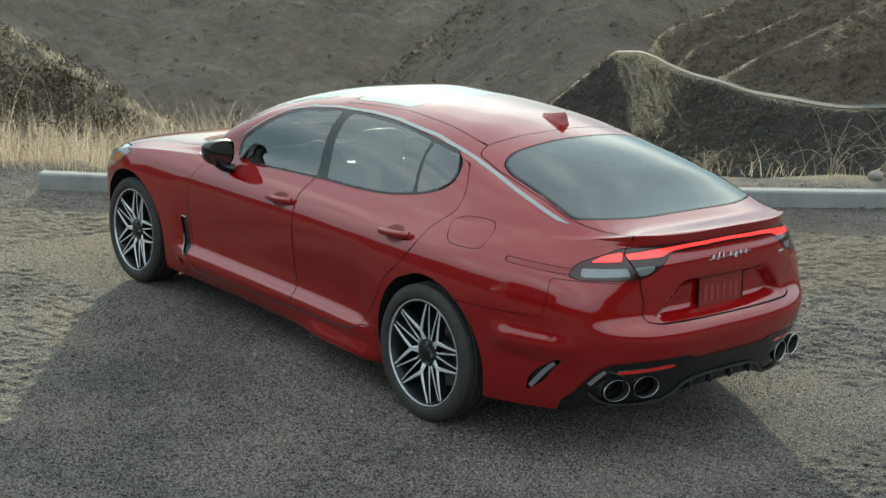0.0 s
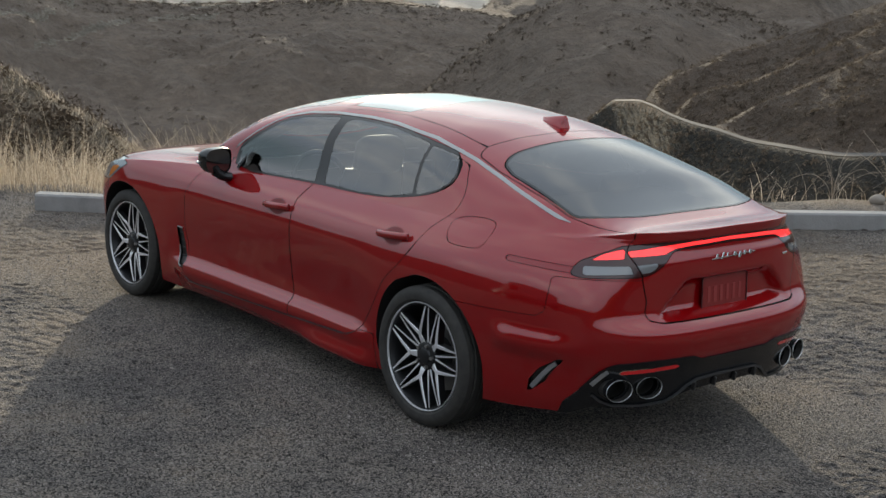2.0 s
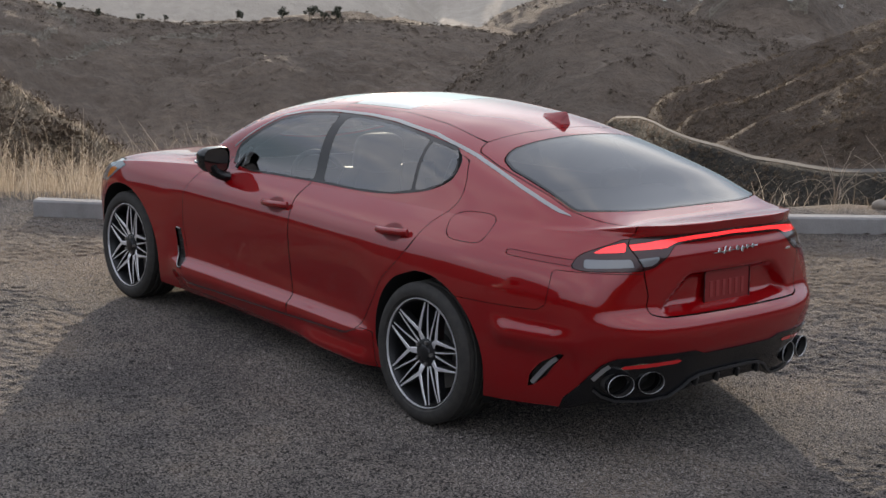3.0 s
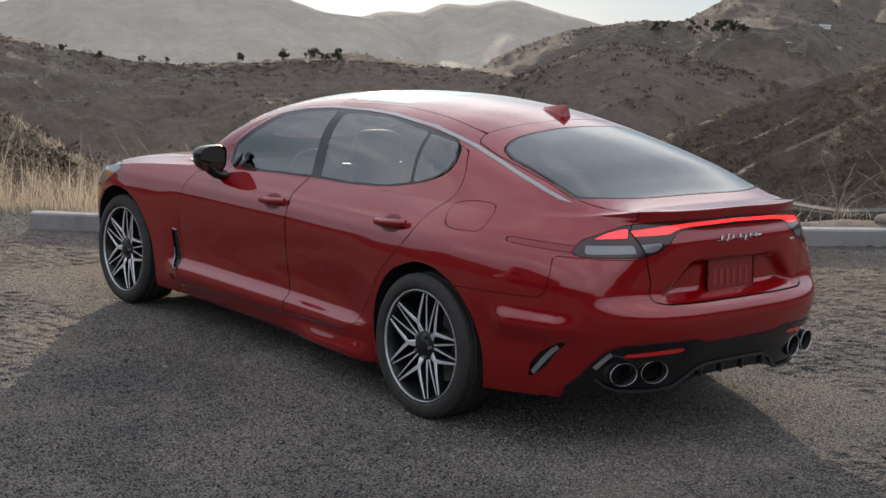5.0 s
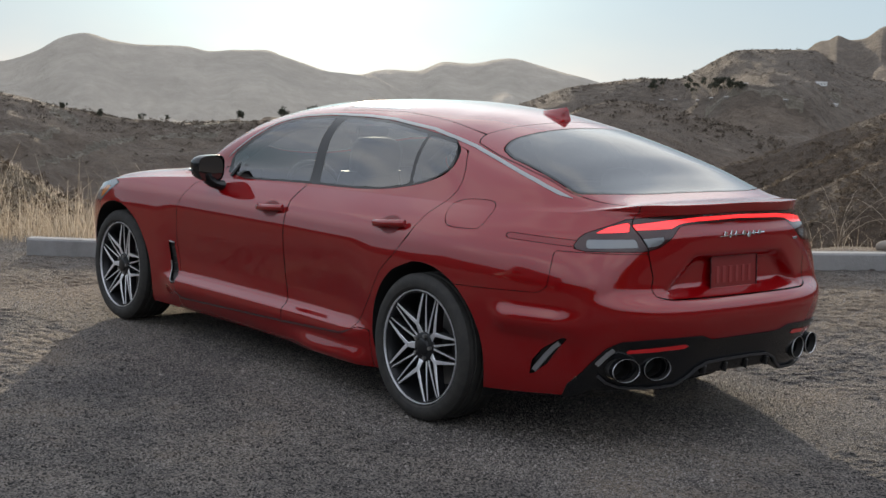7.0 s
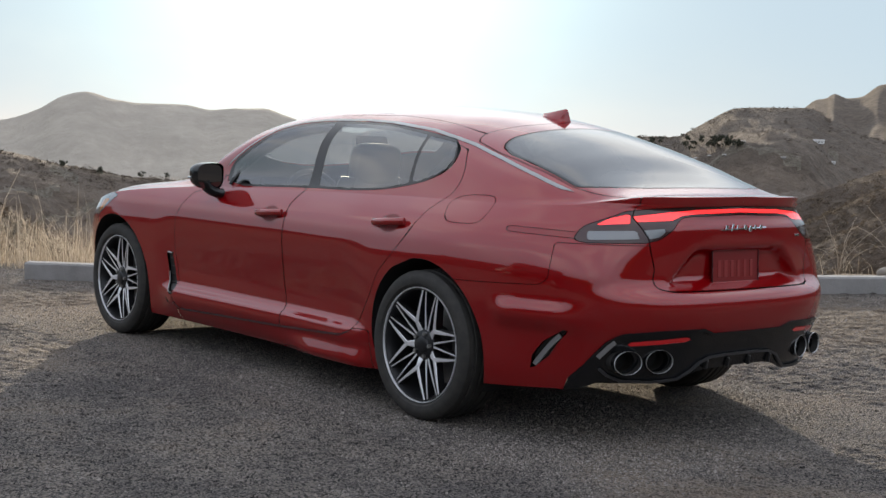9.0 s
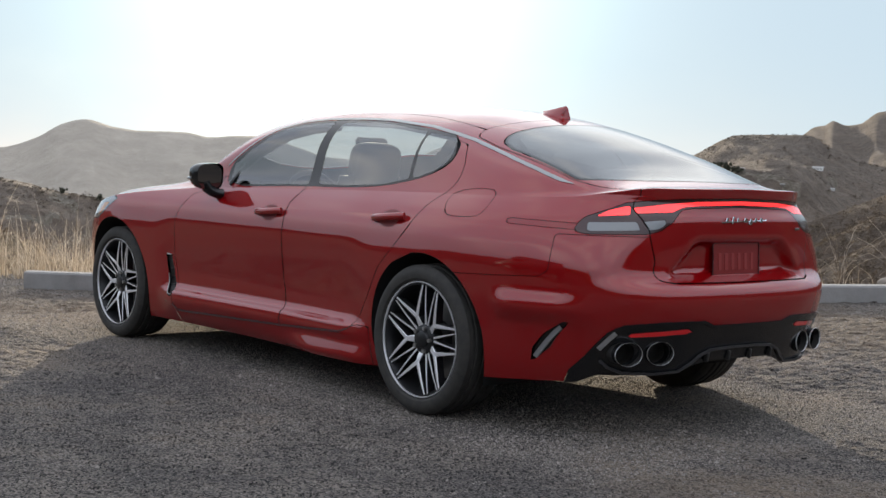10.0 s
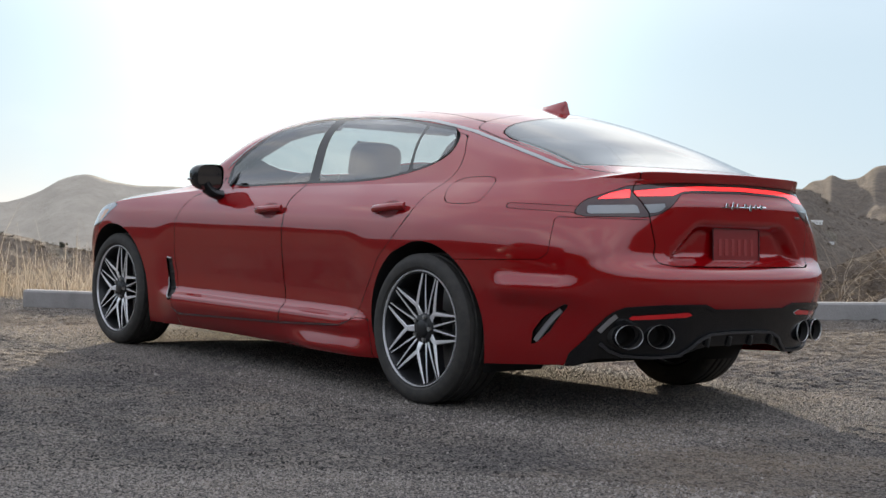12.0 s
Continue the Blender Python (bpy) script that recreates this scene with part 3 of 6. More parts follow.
V_ALL = sorted({round(i / 62, 4) for i in range(63)} | {round(0.87 + 0.13 * i / 36, 4) for i in range(36)} | {round(0.15 + 0.15 * i / 30, 4) for i in range(31)})
W_ALL = [i / 44 for i in range(45)]


def side_point(s, v):
    zb = brim(s)[2]
    z = 0.16 + (zb - 0.16) * v
    x, y = outline(s, z)
    return float(x), float(y), float(z)


def top_point(s, w):
    x, y, z = brim(s)
    a = w * math.pi / 2
    e = 2 / float(crown(x))
    h = math.sin(a) ** e
    share = max(0.0, math.cos(a)) ** e - 0.34 * h * (1 - h) ** 2
    return float(x), float(y * share), float(z + (max(spine_z(x), z + 0.001) - z) * h)


RECESS = [(-0.45, 0.658), (-0.28, 0.830), (0.28, 0.830), (0.45, 0.658)]


def half_shell():
    """One half of the body skin: vertices, their way round the tail, and quads."""
    verts, ways, faces = [], [], []
    n = len(V_ALL) + len(W_ALL) - 1
    for s in S_ALL:
        column = [side_point(s, v) for v in V_ALL] + [top_point(s, w) for w in W_ALL[1:]]
        verts += column
        ways += [around(s)] * n
    for i in range(len(S_ALL) - 1):
        for j in range(n - 1):
            faces.append((i * n + j, i * n + j + 1, (i + 1) * n + j + 1, (i + 1) * n + j))
    return np.array(verts), np.array(ways), faces


def polygon_distance(px, py, poly):
    """Signed distance of points to a closed polygon, negative inside."""
    best = np.full(len(px), 1e9)
    inside = np.zeros(len(px), bool)
    for (x0, y0), (x1, y1) in zip(poly, poly[1:] + poly[:1]):
        ex, ey = x1 - x0, y1 - y0
        t = np.clip(((px - x0) * ex + (py - y0) * ey) / (ex * ex + ey * ey + 1e-12), 0, 1)
        best = np.minimum(best, np.hypot(px - x0 - t * ex, py - y0 - t * ey))
        cross = (y0 > py) != (y1 > py)
        with np.errstate(divide="ignore", invalid="ignore"):
            inside ^= cross & (px < (x1 - x0) * (py - y0) / (y1 - y0 if y1 != y0 else 1e-12) + x0)
    return np.where(inside, -best, best)


def rounded(poly, steps=2):
    """Cuts a polygon's corners round."""
    for _ in range(steps):
        out = []
        for (x0, y0), (x1, y1) in zip(poly, poly[1:] + poly[:1]):
            out += [(0.75 * x0 + 0.25 * x1, 0.75 * y0 + 0.25 * y1), (0.25 * x0 + 0.75 * x1, 0.25 * y0 + 0.75 * y1)]
        poly = out
    return poly


def flank_crease(co):
    """How far the bumper's flank behind the rear wheel stands out: a soft ledge over a crease."""
    def step(v):
        v = np.clip(v, 0, 1)
        return v * v * (3 - 2 * v)
    x, y, z = co.T
    along = step((-0.41 - x) / 0.09) * step((x + 0.90) / 0.20)
    return 0.024 * along * step((0.615 - z) / 0.075) * step((z - 0.455) / 0.080) * (y > 0.3)


class Skin:
    """Polygons of the half body that can be cut along lines drawn on it."""

    def __init__(self):
        self.co, self.way, quads = half_shell()
        d = polygon_distance(np.where(self.co[:, 0] < -0.4, self.way, 9.0), self.co[:, 2], RECESS)
        deep = np.clip(-d / 0.034, 0, 1)
        self.co[:, 0] += 0.040 * deep * deep * (3 - 2 * deep)
        self.co[:, 1] += flank_crease(self.co)
        f = np.array(quads)
        normal = np.zeros_like(self.co)
        n = np.cross(self.co[f[:, 2]] - self.co[f[:, 0]], self.co[f[:, 3]] - self.co[f[:, 1]])
        for k in range(4):
            np.add.at(normal, f[:, k], n)
        normal[self.co[:, 1] < 1e-6, 1] = 0
        self.no = normal / (np.linalg.norm(normal, axis=1)[:, None] + 1e-12)
        self.faces = quads
        self.shell = list(quads)

    def field(self, kind, shape):
        x, y, z = self.co.T
        if kind == "side":
            return np.where(y > 0.3, polygon_distance(x, z, shape), 9.0)
        if kind == "belt":
            return polygon_distance(x, z, shape)
        if kind == "tail":
            return np.where(x < 0.19, polygon_distance(self.way, z, shape), 9.0)
        if kind == "top":
            return np.where(z > 0.7, polygon_distance(x, y, shape), 9.0)
        cx, cz, r = shape
        return np.where(y > 0.3, np.hypot(x - cx, z - cz) - r, 9.0)

    def cut(self, phi, faces, level=0.0):
        """Splits faces where phi passes the level: those below, those above."""
        below, above, cache = [], [], {}
        co, no, way, extra = self.co, self.no, self.way, []
        base = len(co)
        v = phi - level
        sign = v < 0

        def middle(a, b):
            key = (a, b) if a < b else (b, a)
            if key not in cache:
                t = v[a] / (v[a] - v[b])
                cache[key] = base + len(extra)
                extra.append((co[a] + (co[b] - co[a]) * t, no[a] + (no[b] - no[a]) * t, way[a] + (way[b] - way[a]) * t))
            return cache[key]

        for f in faces:
            c = [sign[i] for i in f]
            if all(c):
                below.append(f)
            elif not any(c):
                above.append(f)
            else:
                lo, hi = [], []
                for a, b in zip(f, f[1:] + f[:1]):
                    (lo if sign[a] else hi).append(a)
                    if sign[a] != sign[b]:
                        m = middle(a, b)
                        lo.append(m)
                        hi.append(m)
                if len(lo) > 2:
                    below.append(tuple(lo))
                if len(hi) > 2:
                    above.append(tuple(hi))
        if extra:
            self.co = np.concatenate([co, np.array([e[0] for e in extra])])
            n = np.array([e[1] for e in extra])
            self.no = np.concatenate([no, n / np.linalg.norm(n, axis=1)[:, None]])
            self.way = np.concatenate([way, np.array([e[2] for e in extra])])
        return below, above

    def carve(self, faces, kind, shape, gap=0.0035):
        """Cuts a panel out of faces, with an open joint round it: the panel, the rest."""
        inner, rest = self.cut(self.field(kind, shape), faces, -gap / 2)
        _, rest = self.cut(self.field(kind, shape), rest, gap / 2)
        return inner, rest

    def band(self, faces, kind, edge, other, far):
        """Cuts a narrow strip between two lines, both closed by the same far points: the strip, the rest."""
        inner, out = self.cut(self.field(kind, edge + far), faces)
        core, strip = self.cut(self.field(kind, other + far), inner)
        return strip, out + core

    def piece(self, name, faces, mat, parent, sides, label="", shift=0.0):
        """Makes an object of faces: sides 1 or -1 alone, or 0 for both halves in one mesh."""
        used = sorted({i for f in faces for i in f})
        if not used:
            return None
        pos = {k: i for i, k in enumerate(used)}
        co, no = self.co[used] + self.no[used] * shift, self.no[used]
        fs = [tuple(pos[i] for i in f) for f in faces]
        n = len(used)
        mirror = np.array((1, -1, 1))
        if sides == 1:
            return mesh_object(name, co, fs, mat, parent, label, True, no)
        if sides == -1:
            return mesh_object(name, co * mirror, [f[::-1] for f in fs], mat, parent, label, True, no * mirror)
        return mesh_object(name, np.concatenate([co, co * mirror]), fs + [tuple(i + n for i in f[::-1]) for f in fs],
                           mat, parent, label, True, np.concatenate([no, no * mirror]))


def side_y(x, z):
    """Half the body's width at a place on its side."""
    w = float(half_width(x) - inset(x, z))
    if x < X_TAIL:
        w *= max(0.0, 1 - ((X_TAIL - x) / (X_TAIL - float(corner_x(z)))) ** TAIL_N) ** (1 / TAIL_N)
    elif x > X_NOSE:
        w *= max(0.0, 1 - ((x - X_NOSE) / (float(nose_x(z)) - X_NOSE)) ** 2.7) ** (1 / 2.7)
    return w


def tail_point(q, z, out=0.0):
    """A place on the tail, q metres round from its middle, and the way out of it."""
    s = float(np.interp(abs(q), TAIL_Q, TAIL_S))
    x, y = outline(s, z)
    x2, y2 = outline(s + 0.01, z)
    n = Vector((-(y2 - y), x2 - x, 0)).normalized()
    flip = 1 if q >= 0 else -1
    return Vector((float(x) + n.x * out, flip * (float(y) + n.y * out), z)), Vector((n.x, flip * n.y, 0))


def solid(name, bm, mat, parent, label="", angle=35.0):
    """A part with rounded shading that keeps its hard edges."""
    ob = part(name, bm, mat, parent, label, True)
    ob.data.set_sharp_from_angle(angle=radians(angle))
    return ob


def tube(name, pts, radius, mat, parent, label="", sides=8, closed=False, flat=1.0):
    """A bar along points."""
    bm = bmesh.new()
    rings = []
    n = len(pts)
    pts = [Vector(p) for p in pts]
    for i, p in enumerate(pts):
        a, b = (pts[i - 1], pts[(i + 1) % n]) if closed else (pts[max(0, i - 1)], pts[min(n - 1, i + 1)])
        d = (b - a).normalized()
        u = d.cross(Vector((0, 0, 1)))
        u = u.normalized() if u.length > 0.05 else d.cross(Vector((1, 0, 0))).normalized()
        w = u.cross(d)
        rings.append([bm.verts.new(p + (u * math.cos(k * 2 * math.pi / sides) + w * flat * math.sin(k * 2 * math.pi / sides)) * radius)
                      for k in range(sides)])
    for i in range(n if closed else n - 1):
        r, t = rings[i], rings[(i + 1) % n]
        for k in range(sides):
            bm.faces.new((r[k], r[(k + 1) % sides], t[(k + 1) % sides], t[k]))
    if not closed:
        bm.faces.new(rings[0])
        bm.faces.new(rings[-1][::-1])
    bmesh.ops.recalc_face_normals(bm, faces=bm.faces)
    return solid(name, bm, mat, parent, label, 50)


def lathe(name, profile, mat, parent, axis_pose, segments=72, label="", closed=False):
    """A body turned about the local y axis from (radius, y) pairs."""
    bm = bmesh.new()
    rings = []
    for k in range(segments):
        a = 2 * math.pi * k / segments
        rings.append([bm.verts.new(axis_pose @ Vector((r * math.cos(a), y, r * math.sin(a)))) for r, y in profile])
    n = len(profile)
    for k in range(segments):
        p, q = rings[k], rings[(k + 1) % segments]
        for i in range(n if closed else n - 1):
            bm.faces.new((p[i], q[i], q[(i + 1) % n], p[(i + 1) % n]))
    bmesh.ops.recalc_face_normals(bm, faces=bm.faces)
    return solid(name, bm, mat, parent, label, 30)

car = thing("car", "glossy red fastback saloon with tail lamps lit, parked on gravel", "car")
skin = Skin()
rest = skin.faces
for arch in ((0.0, 0.338, 0.374), (2.906, 0.338, 0.378)):
    _, rest = skin.cut(skin.field("round", arch), rest)

# daylight openings
opening = rounded([(1.86, 0.936), (1.868, 1.055), (1.71, 1.150), (1.54, 1.247), (1.39, 1.283), (1.19, 1.301), (0.98, 1.304), (0.70, 1.295), (0.42, 1.264), (0.145, 1.226),
                   (0.088, 1.152), (0.090, 1.100), (0.140, 1.062), (0.255, 1.026), (0.48, 0.986), (0.745, 0.970), (1.1, 0.965)], 1)
frames, rest = skin.carve(rest, "side", opening, 0.002)
pane_front = [(1.830, 0.946), (1.838, 1.050), (1.69, 1.140), (1.52, 1.236), (1.38, 1.271), (1.19, 1.290), (1.138, 1.291), (1.098, 0.973)]
pane_rear = [(1.074, 1.289), (0.977, 1.294), (0.70, 1.285), (0.43, 1.254), (0.400, 1.249), (0.318, 1.026), (0.485, 0.995), (0.748, 0.979), (1.014, 0.976)]
pane_quarter = [(0.378, 1.245), (0.165, 1.217), (0.109, 1.148), (0.110, 1.107), (0.154, 1.072), (0.262, 1.036), (0.297, 1.030)]
glass_front, frames = skin.carve(frames, "side", pane_front, 0.001)
glass_rear, frames = skin.carve(frames, "side", pane_rear, 0.001)
glass_quarter, frames = skin.carve(frames, "side", pane_quarter, 0.001)
upper = [(1.90, 1.040), (1.872, 1.068), (1.72, 1.163), (1.548, 1.260), (1.395, 1.296), (1.21, 1.313), (0.95, 1.316), (0.74, 1.309), (0.40, 1.278), (0.108, 1.228), (-0.183, 1.155), (-0.40, 1.099), (-0.55, 1.055), (-0.62, 1.034)]
lower = [upper[0]] + [(x + 0.002, z - 0.0105) for x, z in upper[1:-1]] + [upper[-1]]
strip, rest = skin.band(rest, "side", upper, lower, [(-0.61, 0.98), (0.1, 0.95), (1.2, 0.95), (1.89, 0.94)])

# tailgate: its glass, its lid and the roof before it
x, y, z = skin.co.T
lid_top = [(-1.3, -0.1), (0.030, -0.1), (0.033, 0.1), (0.040, 0.2), (0.077, 0.379), (0.108, 0.490), (0.085, 0.556), (-0.09, 0.587), (-0.33, 0.606), (-0.58, 0.612),
           (-0.67, 0.592), (-0.83, 0.540), (-0.93, 0.49), (-1.3, 0.47)]
lid_tail = [(-0.1, 0.650), (0.43, 0.652), (0.480, 0.662), (0.495, 0.69), (0.489, 0.74), (0.538, 0.863), (0.638, 0.95), (0.645, 0.985), (0.645, 1.06), (-0.1, 1.06)]


def lid_field():
    x, y, z = skin.co.T
    a = np.where(z > 0.985, polygon_distance(x, y, lid_top), 9.0)
    return np.minimum(a, skin.field("tail", lid_tail))


tailgate, rest = skin.cut(lid_field(), rest, -0.0025)
_, rest = skin.cut(lid_field(), rest, 0.0025)
rear_pane = rounded([(-0.092, 0.572), (-0.036, 0.470), (-0.052, 0.35), (-0.068, 0.15), (-0.074, 0.0), (-0.074, -0.2), (-0.757, -0.2), (-0.757, 0.0), (-0.753, 0.297),
                     (-0.713, 0.440), (-0.668, 0.530), (-0.625, 0.585), (-0.600, 0.600), (-0.560, 0.601), (-0.40, 0.596)], 1)
glass_back, tailgate = skin.carve(tailgate, "top", rear_pane, 0.006)
roof, rest = skin.carve(rest, "top", [(1.2, -0.1), (1.2, 0.515), (1.0, 0.47), (0.782, 0.442), (0.45, 0.455), (0.107, 0.492), (0.075, 0.379), (0.038, 0.2), (0.031, 0.1), (0.028, -0.1)], 0.004)
pano, roof = skin.carve(roof, "top", [(1.19, -0.1), (1.185, 0.47), (1.0, 0.435), (0.795, 0.410), (0.77, 0.36), (0.735, 0.2), (0.72, -0.1)], 0.004)
screen_line = rounded([(2.18, -0.2), (2.17, 0.2), (2.09, 0.45), (1.95, 0.66), (1.87, 0.715), (1.60, 0.585), (1.32, 0.50), (1.25, 0.2), (1.23, -0.2)], 1)
screen, rest = skin.carve(rest, "top", screen_line, 0.006)
bonnet, rest = skin.carve(rest, "top", [(2.24, -0.1), (2.22, 0.25), (2.13, 0.52), (2.0, 0.70), (2.05, 0.755), (2.4, 0.765), (2.9, 0.70), (3.3, 0.60), (3.5, 0.4), (3.57, -0.1)])

# lamps
lamp_line = [(0.853, 0.862), (0.842, 0.893), (0.827, 0.909), (0.793, 0.922), (0.72, 0.950), (0.676, 0.970), (0.55, 0.984), (0.40, 0.991), (0.0, 0.998), (-0.1, 0.998), (-0.1, 0.960),
             (0.0, 0.960), (0.34, 0.953), (0.395, 0.946), (0.425, 0.915), (0.445, 0.890), (0.486, 0.860), (0.547, 0.846), (0.80, 0.841), (0.848, 0.848)]
bar_line = [(0.634, 0.951), (0.48, 0.970), (0.3, 0.982), (0.0, 0.987), (-0.1, 0.987), (-0.1, 0.970), (0.0, 0.970), (0.30, 0.964), (0.385, 0.958), (0.412, 0.950), (0.438, 0.937), (0.620, 0.929)]
bar_corner = [(0.785, 0.912), (0.735, 0.939), (0.668, 0.957), (0.648, 0.958), (0.640, 0.922)]
lens_outer = [(0.808, 0.888), (0.605, 0.896), (0.578, 0.862), (0.800, 0.852)]
lens_inner = [(0.582, 0.897), (0.463, 0.907), (0.478, 0.880), (0.500, 0.867), (0.551, 0.862)]
lamp_in, tailgate = skin.carve(tailgate, "tail", lamp_line, 0.003)
lamp_out, rest = skin.carve(rest, "tail", lamp_line, 0.003)
glow_in, lamp_in = skin.carve(lamp_in, "tail", bar_line, 0.001)
glow_out, lamp_out = skin.carve(lamp_out, "tail", bar_corner, 0.001)
clear_out, lamp_out = skin.carve(lamp_out, "tail", lens_outer, 0.001)
clear_in, lamp_in = skin.carve(lamp_in, "tail", lens_inner, 0.001)
marker, rest = skin.carve(rest, "tail", [(1.165, 0.889), (0.840, 0.881), (0.840, 0.855), (1.160, 0.866)], 0.0022)
headlamp, rest = skin.carve(rest, "side", [(2.90, 0.826), (2.98, 0.850), (3.14, 0.835), (3.40, 0.78), (3.62, 0.705), (3.66, 0.66), (3.52, 0.655), (3.30, 0.690), (3.13, 0.700), (3.06, 0.735)], 0.004)
side_lamp, headlamp = skin.carve(headlamp, "side", [(2.99, 0.800), (3.06, 0.798), (3.14, 0.770), (3.14, 0.712), (3.07, 0.742)], 0.001)

# bumper and its lower, black half
bumper, rest = skin.carve(rest, "tail", [(-0.1, 0.10), (1.62, 0.10), (1.45, 0.641), (1.225, 0.650), (1.0, 0.662), (0.962, 0.69), (0.935, 0.80), (0.930, 0.836), (0.5, 0.836),
                                         (0.46, 0.70), (-0.1, 0.70)], 0.0028)
diffuser, bumper = skin.carve(bumper, "tail", [(-0.1, 0.10), (0.86, 0.10), (0.855, 0.20), (0.838, 0.288), (0.775, 0.36), (0.708, 0.45), (0.65, 0.484), (0.49, 0.497),
                                               (0.282, 0.499), (0.225, 0.477), (0.0, 0.477), (-0.1, 0.477)], 0.003)
slot, bumper = skin.carve(bumper, "tail", [(1.006, 0.314), (1.005, 0.369), (0.966, 0.431), (0.894, 0.484), (0.868, 0.490), (0.876, 0.472), (0.892, 0.452),
                                           (0.931, 0.374), (0.987, 0.32)], 0.001)
_, bumper = skin.cut(skin.field("tail", [(0.6, 0.0), (1.7, 0.0), (1.7, 0.19), (1.40, 0.20), (0.90, 0.235), (0.6, 0.235)]), bumper)
_, diffuser = skin.cut(skin.field("tail", [(-0.1, 0.0), (1.5, 0.0), (1.5, 0.185), (0.80, 0.235), (0.72, 0.272), (0.36, 0.276), (0.26, 0.310), (0.2, 0.320), (-0.1, 0.323)]), diffuser)
TIPS = ((-0.950, 0.622, 0.367), (-0.986, 0.474, 0.367))
for x, y, z in TIPS:
    q = float(np.interp(y, [float(outline(s, z)[1]) for s in TAIL_S], TAIL_Q))
    _, diffuser = skin.cut(skin.field("tail", [(q + 0.058 * math.cos(k * 0.2618), z + 0.047 * math.sin(k * 0.2618)) for k in range(24)]), diffuser)
reflector, diffuser = skin.carve(diffuser, "tail", [(0.636, 0.432), (0.612, 0.453), (0.352, 0.469), (0.331, 0.458), (0.36, 0.446)], 0.002)

# doors and flaps
door_f, rest = skin.carve(rest, "side", [(1.109, 0.99), (1.109, 0.955), (1.148, 0.879), (1.140, 0.769), (1.152, 0.592), (1.160, 0.472), (1.142, 0.337), (1.145, 0.270), (2.13, 0.236),
                                         (2.205, 0.245), (2.225, 0.29), (2.222, 0.36), (2.238, 0.547), (2.202, 0.753), (2.165, 0.813), (2.10, 0.885), (1.98, 0.922), (1.90, 0.935), (1.90, 0.99)])
door_r, rest = skin.carve(rest, "side", [(1.104, 0.99), (1.104, 0.955), (1.143, 0.879), (1.135, 0.769), (1.147, 0.592), (1.155, 0.472), (1.137, 0.337), (1.140, 0.270), (0.60, 0.300),
                                         (0.53, 0.325), (0.498, 0.363), (0.382, 0.51), (0.307, 0.627), (0.201, 0.72), (0.122, 0.805), (0.059, 0.923), (-0.008, 0.991), (-0.023, 1.025),
                                         (-0.020, 1.065), (0.004, 1.113), (0.095, 1.212), (0.3, 1.2), (0.9, 1.05)])
flap, rest = skin.carve(rest, "side", rounded([(-0.065, 0.905), (-0.035, 0.964), (-0.09, 0.994), (-0.231, 1.002), (-0.292, 0.992), (-0.305, 0.947), (-0.298, 0.89), (-0.247, 0.880), (-0.10, 0.878)], 1), 0.0026)
vent, rest = skin.carve(rest, "side", [(2.318, 0.545), (2.268, 0.540), (2.250, 0.40), (2.228, 0.345), (2.218, 0.318), (2.270, 0.300), (2.305, 0.36)], 0.002)
sill, rest = skin.carve(rest, "side", [(2.215, 0.10), (2.215, 0.228), (2.13, 0.228), (1.14, 0.262), (0.60, 0.292), (0.50, 0.34), (0.40, 0.34), (0.40, 0.10)], 0.003)
nose, rest = skin.carve(rest, "belt", [(3.20, 0.05), (3.20, 0.60), (3.32, 0.71), (3.52, 0.652), (3.66, 0.658), (3.9, 0.66), (3.9, 0.05)], 0.004)

body = skin.piece("body", rest, PAINT, car, 0)
open_at = np.minimum.reduce([skin.field("side", opening), skin.field("top", rear_pane), skin.field("top", screen_line),
                             skin.field("round", (0.0, 0.338, 0.40)), skin.field("round", (2.906, 0.338, 0.40))])
_, inside = skin.cut(open_at, [f for f in skin.shell if min(skin.co[i, 2] for i in f) > 0.52], -0.012)
skin.piece("lining", inside, LINING, car, 0, "black cabin lining", -0.022)
skin.piece("roof_panel", roof, PAINT, car, 0)
skin.piece("sunroof", pano, DARK_GLASS, car, 0, "black glass sunroof")
skin.piece("windscreen", screen, SCREEN_GLASS, car, 0, "clear windscreen")
skin.piece("bonnet", bonnet, PAINT, car, 0)
hatch = skin.piece("tailgate", tailgate, PAINT, car, 0)
frit, glass_back = skin.cut(-skin.field("top", rear_pane), glass_back, 0.014)
skin.piece("window_border", frit, GLOSS_BLACK, hatch, 0, "black glass border")
skin.piece("rear_window", glass_back, REAR_GLASS, hatch, 0, "dark tinted rear window")
skin.piece("light_bar", glow_in, TAIL_LIT, hatch, 0, "glowing red light bar")
skin.piece("lamp_surround", lamp_in, SMOKED, hatch, 0, "smoked red-black surround")
tail_bumper = skin.piece("rear_bumper", bumper, PAINT, car, 0)
skin.piece("front_bumper", nose, PAINT, car, 0)
valance = skin.piece("diffuser", diffuser, GLOSS_BLACK, car, 0, "gloss black diffuser")
